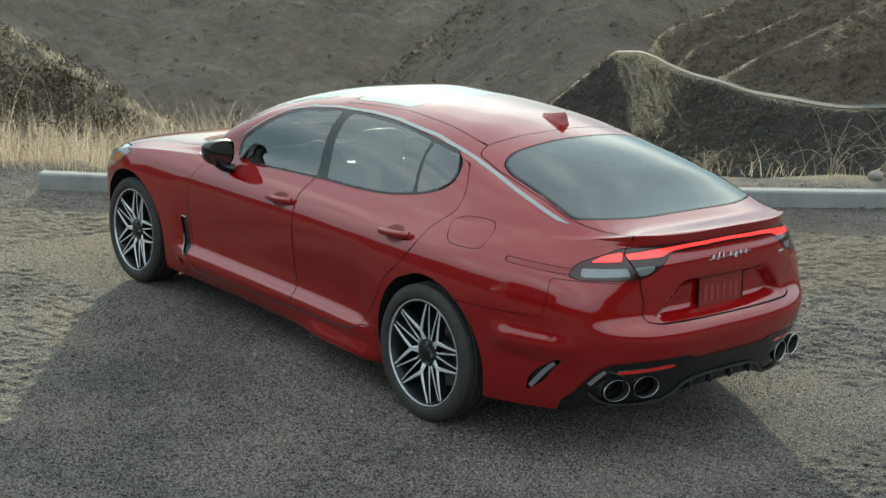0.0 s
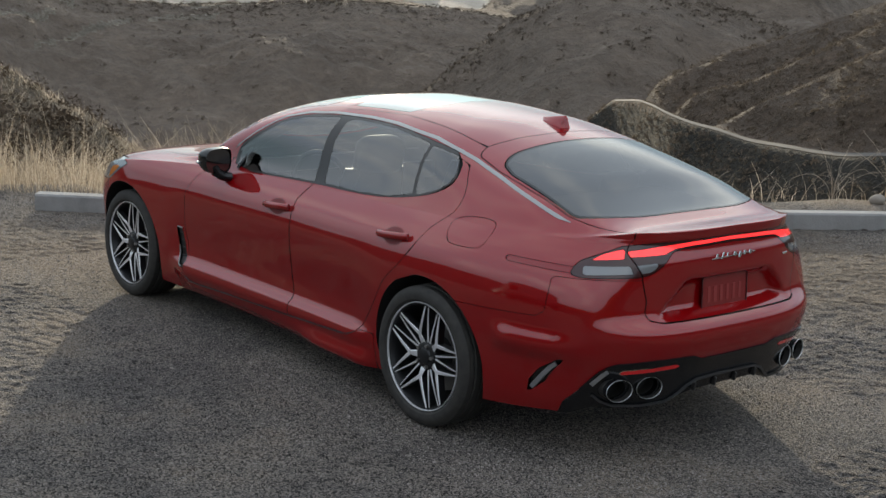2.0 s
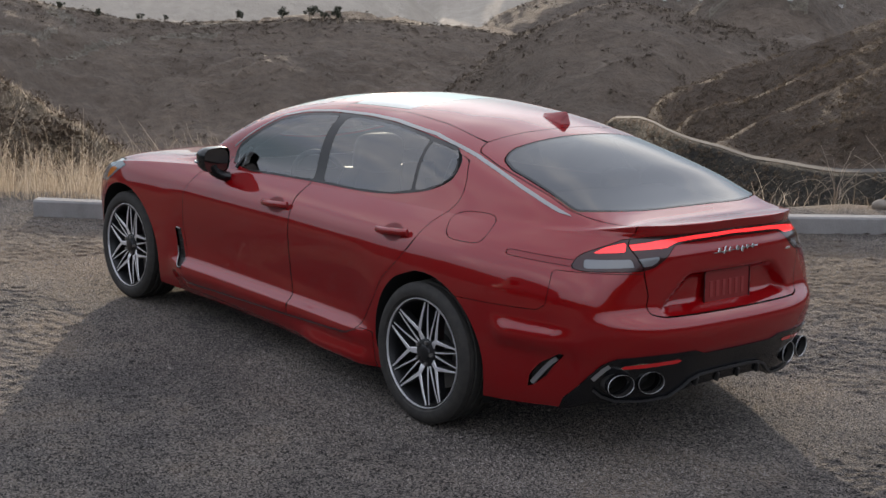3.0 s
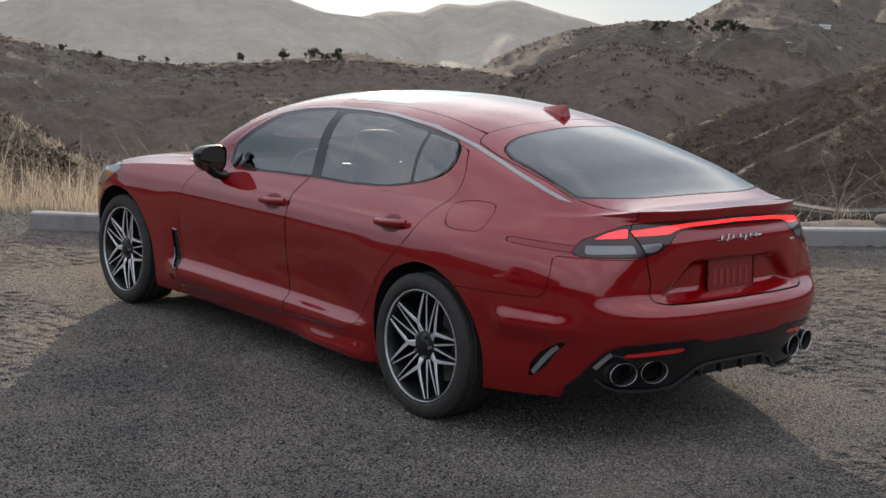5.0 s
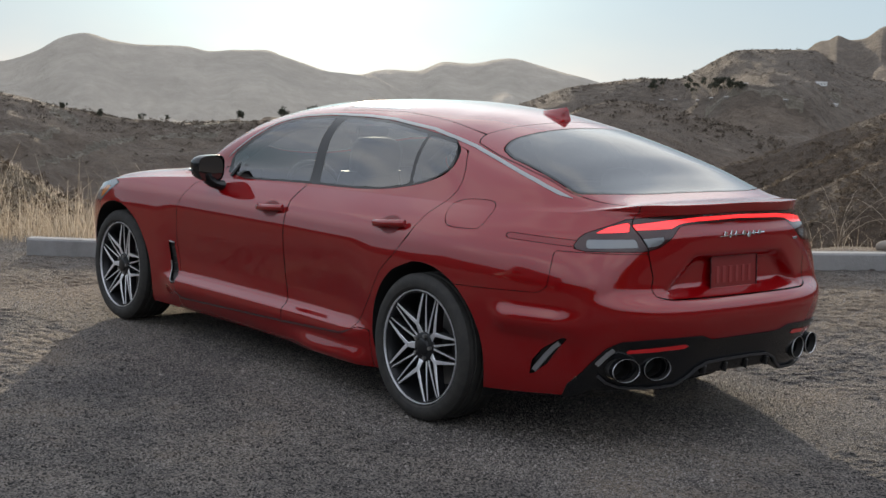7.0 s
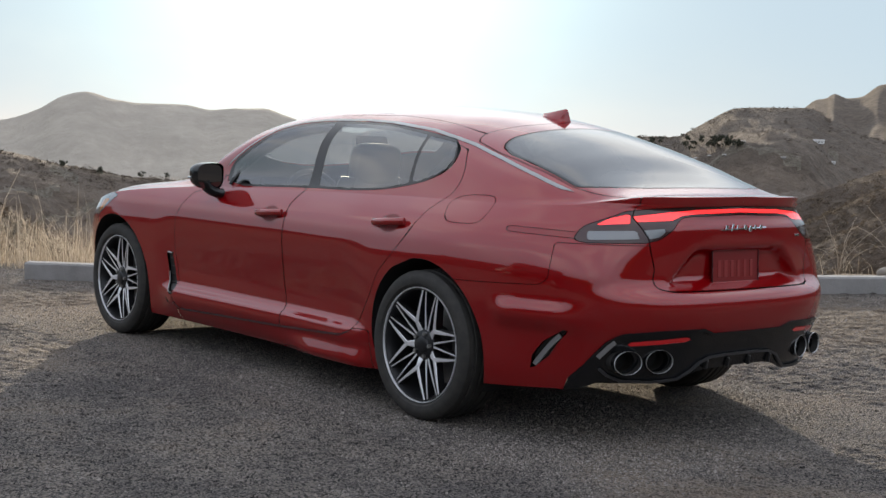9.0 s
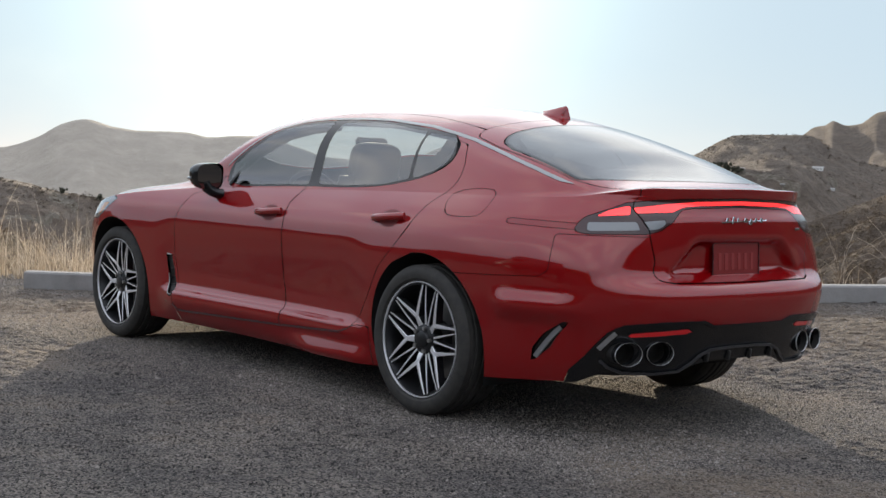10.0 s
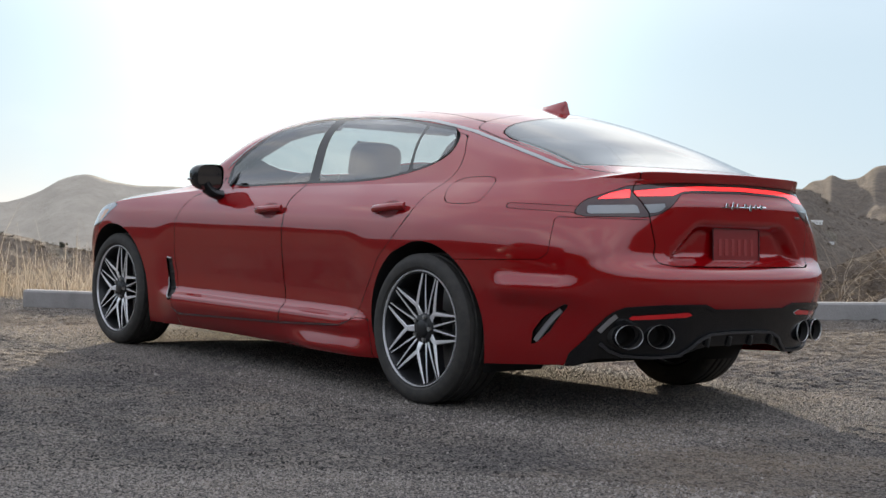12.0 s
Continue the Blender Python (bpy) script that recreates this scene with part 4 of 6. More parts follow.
for side in (1, -1):
    a = skin.piece("front_door", door_f, PAINT, car, side)
    skin.piece("pane", glass_front, GLASS, a, side, "tinted side window")
    b = skin.piece("rear_door", door_r, PAINT, car, side)
    skin.piece("pane", glass_rear, GLASS, b, side, "tinted side window")
    skin.piece("pane", glass_quarter, GLASS, b, side, "tinted quarter window")
    skin.piece("window_frame", frames, PILLAR, car, side, "gloss black window frame")
    skin.piece("window_trim", strip, SATIN, car, side, "satin chrome strip", 0.002)
    skin.piece("sill", sill, PAINT, car, side)
    if side == 1:
        skin.piece("fuel_flap", flap, PAINT, car, side)
    else:
        skin.piece("quarter_skin", flap, PAINT, car, side)
    lamp = skin.piece("tail_lamp", lamp_out, SMOKED, car, side, "black tail lamp with lit red bar")
    skin.piece("lit_bar", glow_out, TAIL_LIT, lamp, side, "glowing red lens")
    skin.piece("clear_lens", clear_out, CLEAR_LENS, lamp, side, "clear reversing lens")
    skin.piece("clear_lens", clear_in, CLEAR_LENS, hatch, side, "clear reversing lens")
    skin.piece("side_marker", marker, MARKER, car, side, "dark red side marker")
    beam = skin.piece("headlamp", headlamp, CLEAR_LENS, car, side, "clear swept-back headlamp")
    skin.piece("side_lamp", side_lamp, AMBER, beam, side, "amber side lamp")
    skin.piece("bumper_slot", slot, BLACK, tail_bumper, side, "black slot", -0.026)
    skin.piece("reflector", reflector, RED_PLASTIC, valance, side, "red reflector", 0.002)
    skin.piece("vent", vent, BLACK, car, side, "black fender vent", -0.012)

# wheel wells, lips and underside
for cx in (0.0, 2.906):
    for side in (1, -1):
        bm = bmesh.new()
        rows = []
        r = 0.374 if cx == 0 else 0.378
        for k in range(49):
            a = radians(-28 + 236 * k / 48)
            px, pz = cx + r * math.cos(a), 0.338 + r * math.sin(a)
            pz = max(pz, 0.17)
            yo = side_y(px, pz) + 0.001
            rows.append([bm.verts.new((px, side * w, pz)) for w in (yo, yo - 0.012, 0.50)])
            rows[-1][1].co += Vector((math.cos(a), 0, math.sin(a))) * 0.004
        for p, q in zip(rows, rows[1:]):
            for i in range(2):
                bm.faces.new((p[i], q[i], q[i + 1], p[i + 1]))
        c = bm.verts.new((cx, side * 0.50, 0.3))
        for p, q in zip(rows, rows[1:]):
            bm.faces.new((p[2], q[2], c))
        part("wheel_well", bm, LINING, car, "black wheel well lining", True)
bm = bmesh.new()
bmesh.ops.create_cube(bm, size=1, matrix=pose(1.60, 0, 0.25) @ Matrix.Diagonal((3.9, 1.05, 0.14, 1)))
bmesh.ops.bevel(bm, geom=bm.edges[:], offset=0.05, segments=2, affect="EDGES")
part("underbody", bm, LINING, car, "black underbody")

# ---- wheels: ten split spokes, machined faces ----


def spoke_mesh(p0, p1, w0, w1, name):
    """A tapered bar in the wheel's face from p0 to p1 (radius, degrees, depth), bright on its face and dark on its flanks."""
    a = Vector((p0[0] * math.cos(radians(p0[1])), p0[2], p0[0] * math.sin(radians(p0[1]))))
    b = Vector((p1[0] * math.cos(radians(p1[1])), p1[2], p1[0] * math.sin(radians(p1[1]))))
    d = (b - a).normalized()
    across = d.cross(Vector((0, 1, 0))).normalized()
    verts, faces, slots = [], [], []
    steps = 5
    for i in range(steps + 1):
        k = i / steps
        c = a.lerp(b, k)
        c.y += 0.003 * math.sin(math.pi * k)
        w = w0 + (w1 - w0) * k
        for off, y in ((-1.0, -0.040), (-1.0, -0.003), (-0.75, 0.0), (0.75, 0.0), (1.0, -0.003), (1.0, -0.040)):
            verts.append(c + across * (off * w / 2) + Vector((0, y, 0)))
    for i in range(steps):
        for j in range(5):
            faces.append((i * 6 + j, i * 6 + j + 1, i * 6 + j + 7, i * 6 + j + 6))
            slots.append(0 if j in (1, 2, 3) else 1)
    faces += [tuple(range(6))[::-1], tuple(range(steps * 6, steps * 6 + 6))]
    slots += [1, 1]
    me = bpy.data.meshes.new(name)
    me.from_pydata(verts, [], faces)
    me.materials.append(ALLOY)
    me.materials.append(DARK_ALLOY)
    me.polygons.foreach_set("material_index", slots)
    bm = bmesh.new()
    bm.from_mesh(me)
    bmesh.ops.recalc_face_normals(bm, faces=bm.faces)
    bm.to_mesh(me)
    bm.free()
    return me


def wheel_at(m, name="wheel"):
    here = Matrix.Identity(4)
    barrel = lathe("wheel", [(0.225, -0.205), (0.228, -0.10), (0.236, -0.04), (0.245, -0.022), (0.2465, -0.006), (0.242, -0.006), (0.236, -0.020),
                             (0.226, -0.045), (0.218, -0.10), (0.215, -0.205)], DARK_ALLOY, None, here, 96, "", True)
    barrel.parent = car
    barrel.matrix_world = m
    tread = []
    for i in range(5):
        y0 = -0.205 + i * 0.041
        tread += [(0.331 - 0.004 * abs(i - 2) / 2, y0 + 0.006), (0.331 - 0.004 * abs(i - 2) / 2, y0 + 0.031), (0.322, y0 + 0.033), (0.322, y0 + 0.040)]
    profile = ([(0.235, -0.215), (0.262, -0.232), (0.290, -0.236), (0.312, -0.228), (0.324, -0.212)] + tread[:-2]
               + [(0.325, -0.008), (0.313, 0.006), (0.296, 0.012), (0.280, 0.0125), (0.268, 0.010), (0.262, 0.004), (0.256, -0.004), (0.240, -0.010)])
    lathe("tyre", profile, RUBBER, barrel, here, 96, "black low-profile tyre")
    lathe("rim_lip", [(0.2492, -0.010), (0.2492, 0.0), (0.2508, 0.003), (0.2534, 0.003), (0.2550, -0.001), (0.2550, -0.010)], ALLOY, barrel, here, 128, "thin machined rim edge")
    lathe("hub", [(0.075, -0.075), (0.072, -0.032), (0.058, -0.024), (0.040, -0.022), (0.036, -0.015), (0.030, -0.012), (0.0005, -0.012)], DARK_ALLOY, barrel, here, 48)
    lathe("brake_disc", [(0.08, -0.125), (0.175, -0.125), (0.178, -0.13), (0.178, -0.145), (0.08, -0.145)], STEEL, barrel, here, 64, "grey brake disc")
    # closed disc added to keep sunlight from passing through the open barrel
    lathe("barrel_backing", [(0.216, -0.170), (0.150, -0.158), (0.0005, -0.158)], BLACK, barrel, here, 48, "black backing disc that stops light through the wheel")
    for k in range(5):
        a = radians(72 * k + 36)
        bm = bmesh.new()
        bmesh.ops.create_cone(bm, cap_ends=True, segments=10, radius1=0.009, radius2=0.008, depth=0.02,
                              matrix=pose(0.052 * math.cos(a), -0.020, 0.052 * math.sin(a), 90))
        part("wheel_nut", bm, STEEL, barrel)
    for k in range(5):
        j = JOINT + 72 * k
        for me in (SPOKES["stem"], SPOKES["main_a"], SPOKES["main_b"], SPOKES["thin_a"], SPOKES["thin_b"]):
            ob = new("spoke", me)
            ob.parent = barrel
            ob.matrix_basis = pose(0, 0, 0, 0, -72 * k, 0)
    bm = bmesh.new()
    bmesh.ops.create_cube(bm, size=1, matrix=pose(-0.165, -0.115, 0.02, 0, 5) @ Matrix.Diagonal((0.07, 0.05, 0.17, 1)))
    bmesh.ops.bevel(bm, geom=bm.edges[:], offset=0.015, segments=2, affect="EDGES")
    solid("caliper", bm, CALIPER, barrel, "dark red brake caliper")
    return barrel


JOINT = 67.8
SPOKES = {
    "stem": spoke_mesh((0.055, JOINT, -0.030), (0.112, JOINT, -0.016), 0.034, 0.020, "spoke"),
    "main_a": spoke_mesh((0.105, JOINT, -0.016), (0.248, JOINT - 24, -0.007), 0.021, 0.0075, "spoke"),
    "main_b": spoke_mesh((0.105, JOINT, -0.016), (0.248, JOINT + 24, -0.007), 0.021, 0.0075, "spoke"),
    "thin_a": spoke_mesh((0.060, JOINT - 30, -0.030), (0.248, JOINT - 27.8, -0.010), 0.011, 0.0050, "spoke"),
    "thin_b": spoke_mesh((0.060, JOINT + 30, -0.030), (0.248, JOINT + 27.8, -0.010), 0.011, 0.0050, "spoke"),
}
wheel_at(pose(0, 0.930, 0.331))
wheel_at(pose(2.906, 0.893, 0.331))
wheel_at(pose(0, -0.930, 0.331, 0, 0, 180))
wheel_at(pose(2.906, -0.893, 0.331, 0, 0, 180))

# ---- car details ----
def blob(verts_scale, m, bevel, segments=3):
    """A rounded block."""
    bm = bmesh.new()
    bmesh.ops.create_cube(bm, size=1, matrix=Matrix.Diagonal((*verts_scale, 1)))
    bmesh.ops.bevel(bm, geom=bm.edges[:], offset=bevel, segments=segments, affect="EDGES")
    bmesh.ops.transform(bm, matrix=m, verts=bm.verts)
    return bm


def strip_on_tail(name, line, width, out, mat, parent, label="", thick=0.004):
    """A raised band along (q, z) places on the tail."""
    bm = bmesh.new()
    rows = []
    for i, (q, z) in enumerate(line):
        a, b = line[max(0, i - 1)], line[min(len(line) - 1, i + 1)]
        d = Vector((b[0] - a[0], b[1] - a[1])).normalized()
        n = Vector((-d.y, d.x)) * width / 2
        ring = []
        for k, o in ((-1, out), (-0.8, out + thick), (0.8, out + thick), (1, out)):
            ring.append(bm.verts.new(tail_point(q + n.x * k, z + n.y * k, o)[0]))
        rows.append(ring)
    for p, q in zip(rows, rows[1:]):
        for i in range(3):
            bm.faces.new((p[i], q[i], q[i + 1], p[i + 1]))
    bm.faces.new(rows[0])
    bm.faces.new(rows[-1][::-1])
    bmesh.ops.recalc_face_normals(bm, faces=bm.faces)
    return solid(name, bm, mat, parent, label)


# aerial fin
bm = bmesh.new()
rows = []
for k in range(17):
    t = k / 16
    x = 0.240 - 0.166 * t
    top = 0.016 + 0.052 * t ** 1.1 - (0.010 * (t - 0.94) / 0.06 if t > 0.94 else 0.0)
    base = float(spine_z(x)) - 0.004
    w = 0.033 * min(1.0, 0.16 + 0.84 * (t / 0.28) ** 0.5) * (1.0 - 0.25 * max(0.0, t - 0.6) / 0.4)
    rows.append([bm.verts.new((x + 0.030 * math.sin(math.pi * min(1.0, c[1] * 1.12)) ** 0.8 * max(0.0, t - 0.55) / 0.45, w * c[0], base + top * c[1]))
                 for c in ((-1, 0), (-0.95, 0.2), (-0.62, 0.42), (-0.36, 0.68), (-0.17, 0.90), (0, 1.0), (0.17, 0.90), (0.36, 0.68), (0.62, 0.42), (0.95, 0.2), (1, 0))])
for p, q in zip(rows, rows[1:]):
    for i in range(10):
        bm.faces.new((p[i], q[i], q[i + 1], p[i + 1]))
bm.faces.new(rows[0])
bm.faces.new(rows[-1][::-1])
bmesh.ops.recalc_face_normals(bm, faces=bm.faces)
solid("aerial_fin", bm, PAINT, car, "red shark-fin aerial", 45)

# door handles; each cup is a flat oval, its shade painted as darker red
for side in (1, -1):
    for x0, x1, z0, z1 in ((1.385, 1.165, 0.822, 0.836), (0.375, 0.155, 0.845, 0.862)):
        mx, mz = (x0 + x1) / 2, (z0 + z1) / 2
        bm = bmesh.new()
        rows = []
        for k in range(7):
            r = k / 6
            ring = []
            for j in range(28):
                a = 2 * math.pi * j / 28
                px, pz = mx + 0.004 + 0.074 * r * math.cos(a), mz - 0.006 + 0.040 * r * math.sin(a)
                ring.append(bm.verts.new((px, side * (side_y(px, pz) + 0.0015 - 0.0 * (1 - r)), pz)))
            rows.append(ring)
        for p, q in zip(rows, rows[1:]):
            for j in range(28):
                bm.faces.new((p[j], p[(j + 1) % 28], q[(j + 1) % 28], q[j]))
        bmesh.ops.remove_doubles(bm, verts=bm.verts, dist=1e-5)
        bmesh.ops.recalc_face_normals(bm, faces=bm.faces)
        part("handle_cup_shade", bm, CUP_SHADE, car, "flat dark red oval painted as the handle recess's shade", True)
        pts = []
        for k in range(13):
            t = k / 12
            px, pz = x0 + (x1 - x0) * t, z0 + (z1 - z0) * t
            lift = 0.030 * math.sin(math.pi * min(1, max(0, 0.04 + 0.92 * t))) ** 0.45
            pts.append((px, side * (side_y(px, pz) + lift), pz))
        tube("door_handle", pts, 0.013, PAINT, car, "red door handle", 12, False, 1.35)

# wing mirrors
for side in (1, -1):
    m = pose(1.850, side * 0.922, 0.988, 0, 0, side * 6)
    bm = bmesh.new()
    rows = []
    shape = curve((0.0, 0.96), (0.25, 1.0), (0.6, 0.88), (0.85, 0.58), (1.0, 0.12))
    for k in range(11):
        t = k / 10
        ring = []
        for j in range(28):
            a = 2 * math.pi * j / 28
            c, s = math.cos(a), math.sin(a)
            e = 0.62
            px = 0.088 * math.copysign(abs(c) ** e, c) * float(shape(t)) * (1 + 0.10 * s)
            pz = 0.072 * math.copysign(abs(s) ** e, s) * float(shape(t)) * (1.0 - 0.12 * c * side)
            ring.append(bm.verts.new(m @ Vector((-0.035 + 0.135 * t, px, pz))))
        rows.append(ring)
    for p, q in zip(rows, rows[1:]):
        for j in range(28):
            bm.faces.new((p[j], p[(j + 1) % 28], q[(j + 1) % 28], q[j]))
    bm.faces.new(rows[-1])
    bmesh.ops.recalc_face_normals(bm, faces=bm.faces)
    shell = solid("wing_mirror", bm, GLOSS_BLACK, car, "gloss black wing mirror", 60)
    bm = bmesh.new()
    pts = []
    for j in range(28):
        a = 2 * math.pi * j / 28
        c, s = math.cos(a), math.sin(a)
        pts.append(bm.verts.new(m @ Vector((-0.028, 0.079 * math.copysign(abs(c) ** 0.62, c), 0.064 * math.copysign(abs(s) ** 0.62, s)))))
    bm.faces.new(pts if side > 0 else pts)
    bmesh.ops.recalc_face_normals(bm, faces=bm.faces)
    part("mirror_glass", bm, MIRROR, shell, "dark mirror glass")
    foot = [(1.852, 0.935, 0.955), (1.848, 0.918, 0.925), (1.842, 0.892, 0.908), (1.834, 0.866, 0.898), (1.828, 0.840, 0.895)]
    tube("mirror_foot", [(x, side * y, z) for x, y, z in foot], 0.046, GLOSS_BLACK, shell, "gloss black foot", 14, False, 0.62)
    tube("indicator", [(m @ Vector((0.02 + 0.012 * i, side * (0.089 - 0.0030 * i * i * 0.4), -0.012))) for i in range(6)], 0.007, CLEAR_LENS, shell, "clear indicator strip", 8)

# quarter-light post at the front of the door glass
for side in (1, -1):
    tube("window_post", [(1.800 - 0.004 * i, side * (0.806 - 0.0085 * i), 0.945 + 0.0125 * i) for i in range(10)], 0.011, GLOSS_BLACK, car, "gloss black window post", 8)

# exhaust tips
for side in (1, -1):
    for x, y, z in TIPS:
        m = pose(x, side * y, z, 0, 0, 90 - side * 14) @ Matrix.Diagonal((1.08, 1, 0.80, 1))
        tip = lathe("exhaust_tip", [(0.0598, -0.002), (0.0603, 0.001), (0.0598, 0.003), (0.0591, 0.002), (0.0589, -0.002)],
                    ALLOY, car, m, 56, "polished oval exhaust tip")
        lathe("sleeve", [(0.0570, -0.06), (0.0590, -0.004)], GLOSS_BLACK, tip, m, 40, "black outer sleeve")
        lathe("pipe", [(0.0590, -0.001), (0.0555, -0.11), (0.0005, -0.11)], SOOT, tip, m, 40, "sooty pipe")

# lower tail: lip, fins, edge trims
lip = [(-0.735, 0.345), (-0.68, 0.305), (-0.621, 0.285), (-0.489, 0.278), (-0.36, 0.284), (-0.30, 0.318), (-0.26, 0.350), (-0.203, 0.371), (-0.10, 0.376)]
lip = lip + [(-q, z) for q, z in reversed(lip)]
fine = []
for (q0, z0), (q1, z1) in zip(lip, lip[1:]):
    fine += [(q0 + (q1 - q0) * k / 4, z0 + (z1 - z0) * k / 4) for k in range(4)]
strip_on_tail("diffuser_lip", fine, 0.012, 0.004, GUNMETAL, valance, "grey diffuser lip", 0.010)
for side in (1, -1):
    edge = [(0.775, 0.360), (0.742, 0.405), (0.708, 0.450), (0.680, 0.470), (0.65, 0.484), (0.57, 0.491), (0.49, 0.497), (0.38, 0.4985), (0.285, 0.499), (0.225, 0.478), (0.12, 0.477), (0.0, 0.477)]
    strip_on_tail("diffuser_edge", [(side * q, z - 0.006) for q, z in edge], 0.016, 0.001, GLOSS_BLACK, valance, "gloss black edge", 0.008)
    blade = [(0.995, 0.328), (0.972, 0.365), (0.948, 0.402), (0.924, 0.436), (0.902, 0.460)]
    strip_on_tail("slot_blade", [(side * q, z) for q, z in blade], 0.026, -0.016, BLADE, tail_bumper, "grey blade in the slot", 0.007)
    corner = [(0.785, 0.386), (0.767, 0.410), (0.748, 0.434), (0.730, 0.454)]
    strip_on_tail("corner_blade", [(side * (q - 0.052), z - 0.004) for q, z in corner], 0.024, 0.004, BLADE, valance, "satin grey corner blade", 0.006)
bm = blob((0.10, 0.62, 0.07), pose(-0.86, 0, 0.372), 0.02)
solid("lower_panel", bm, BLACK, valance, "black lower panel")
for y in (-0.21, -0.07, 0.07, 0.21):
    bm = blob((0.05, 0.014, 0.042), pose(-0.995, y, 0.343, 0, -10), 0.004, 1)
    solid("fin", bm, BLACK, valance, "black diffuser fin")

# bright line under the doors and round the vents
for side in (1, -1):
    pts = []
    for k in range(41):
        t = k / 40
        x = 2.235 - 1.70 * t
        z = float(np.interp(x, [0.535, 0.60, 1.14, 2.13, 2.205, 2.235], [0.322, 0.297, 0.266, 0.232, 0.236, 0.262]))
        pts.append((x, side * (side_y(x, z) + 0.0015), z))
    tube("sill_seal", [(x, side * (abs(y) - 0.034), z) for x, y, z in pts], 0.022, BLACK, car, "black rubber sill seal", 8)
    tube("sill_line", pts, 0.0013, GUNMETAL, car, "thin dark trim line", 6)
    pts = [(2.300 - 0.010 * i, side * (side_y(2.30 - 0.010 * i, 0.540) + 0.004), 0.540 - 0.001 * i) for i in range(5)]
    tube("vent_cap", pts, 0.005, SATIN, car, "satin vent tip", 8)
    low = [(2.303, 0.43), (2.300, 0.38), (2.290, 0.345), (2.272, 0.322), (2.250, 0.315), (2.228, 0.320)]
    tube("vent_trim", [(x, side * (side_y(x, z) + 0.003), z) for x, z in low], 0.0045, SATIN, car, "satin vent trim", 8)
    for i in range(4):
        z = 0.37 + 0.045 * i
        bm = blob((0.045, 0.010, 0.006), pose(2.278, side * (side_y(2.278, z) - 0.008), z), 0.002, 1)
        part("vent_fin", bm, BLACK, car)

# number plate, with bars in place of its characters
plate_pose = pose(-0.974, 0.008, 0.737, 0, 3, 0)
bm = blob((0.006, 0.305, 0.150), plate_pose, 0.0025, 2)
plate = solid("number_plate", bm, PLATE, car, "dark red number plate with raised bars")
tube("plate_frame", [plate_pose @ Vector((-0.004, 0.1535 * a, 0.0755 * b)) for a, b in
                     ((-1, -0.9), (-0.96, -1), (0, -1), (0.96, -1), (1, -0.9), (1, 0), (1, 0.9), (0.96, 1), (0, 1), (-0.96, 1), (-1, 0.9), (-1, 0))],
     0.0035, PLATE_FRAME, plate, "dark plate frame", 8, True)
for i, w in enumerate((0.026, 0.030, 0.026, 0.024, 0.024, 0.024)):
    bm = blob((0.003, w * 0.8, 0.070), plate_pose @ pose(-0.004, 0.108 - 0.0425 * i, -0.005), 0.0012, 1)
    part("bar", bm, PLATE_BAR, plate)

# tailgate badges as plain chrome bars
for i, (w, h) in enumerate(((0.016, 0.020), (0.010, 0.034), (0.008, 0.024), (0.020, 0.019), (0.018, 0.026), (0.016, 0.019), (0.018, 0.018))):
    p, n = tail_point(0.118 - 0.041 * i, 0.908 - (0.006 if i == 4 else 0.0), 0.004)
    part("badge_bar", blob((0.004, w, h), Matrix.Translation(p) @ pose(0, 0, 0, 20, 0, 0), 0.0018, 2), CHROME, hatch, "chrome bar")
strip_on_tail("badge_line", [(0.155 - 0.02 * i, 0.8985 + 0.0006 * i) for i in range(17)], 0.0045, 0.001, CHROME, hatch, "thin chrome line", 0.004)
strip_on_tail("badge_bar", [(-0.395 - 0.012 * i, 0.868) for i in range(5)], 0.010, 0.001, CHROME, hatch, "small chrome bar", 0.003)

# ---- cabin ----
def cushion_shape(half, m):
    """A pillow-like block."""
    bm = bmesh.new()
    bmesh.ops.create_uvsphere(bm, u_segments=24, v_segments=14, radius=1.0)
    for v in bm.verts:
        v.co = Vector([math.copysign(abs(c) ** 0.55, c) * h for c, h in zip(v.co, half)])
    bmesh.ops.transform(bm, matrix=m, verts=bm.verts)
    return bm


def seat(x, y):
    cushion = solid("seat", blob((0.52, 0.50, 0.16), pose(x + 0.32, y, 0.50, 0, -6), 0.05), LEATHER, car, "black leather seat")
    bm = bmesh.new()
    rows = []
    for k in range(12):
        t = k / 11
        c = Vector((x + 0.06 - 0.16 * t, y, 0.50 + 0.52 * t))
        w = 0.25 - 0.06 * t ** 2
        th = 0.075 - 0.02 * t
        rows.append([bm.verts.new(c + Vector((th * math.sin(a) + (0.02 if abs(math.cos(a)) > 0.7 else 0), w * math.copysign(abs(math.cos(a)) ** 0.6, math.cos(a)), 0)))
                     for a in (2 * math.pi * j / 20 for j in range(20))])
    for p, q in zip(rows, rows[1:]):
        for j in range(20):
            bm.faces.new((p[j], p[(j + 1) % 20], q[(j + 1) % 20], q[j]))
    bm.faces.new(rows[-1])
    bmesh.ops.recalc_face_normals(bm, faces=bm.faces)
    solid("backrest", bm, LEATHER, cushion)
    bm = cushion_shape((0.058, 0.150, 0.110), pose(x - 0.115, y, 1.085, 0, -10))
    solid("headrest", bm, LEATHER, cushion)


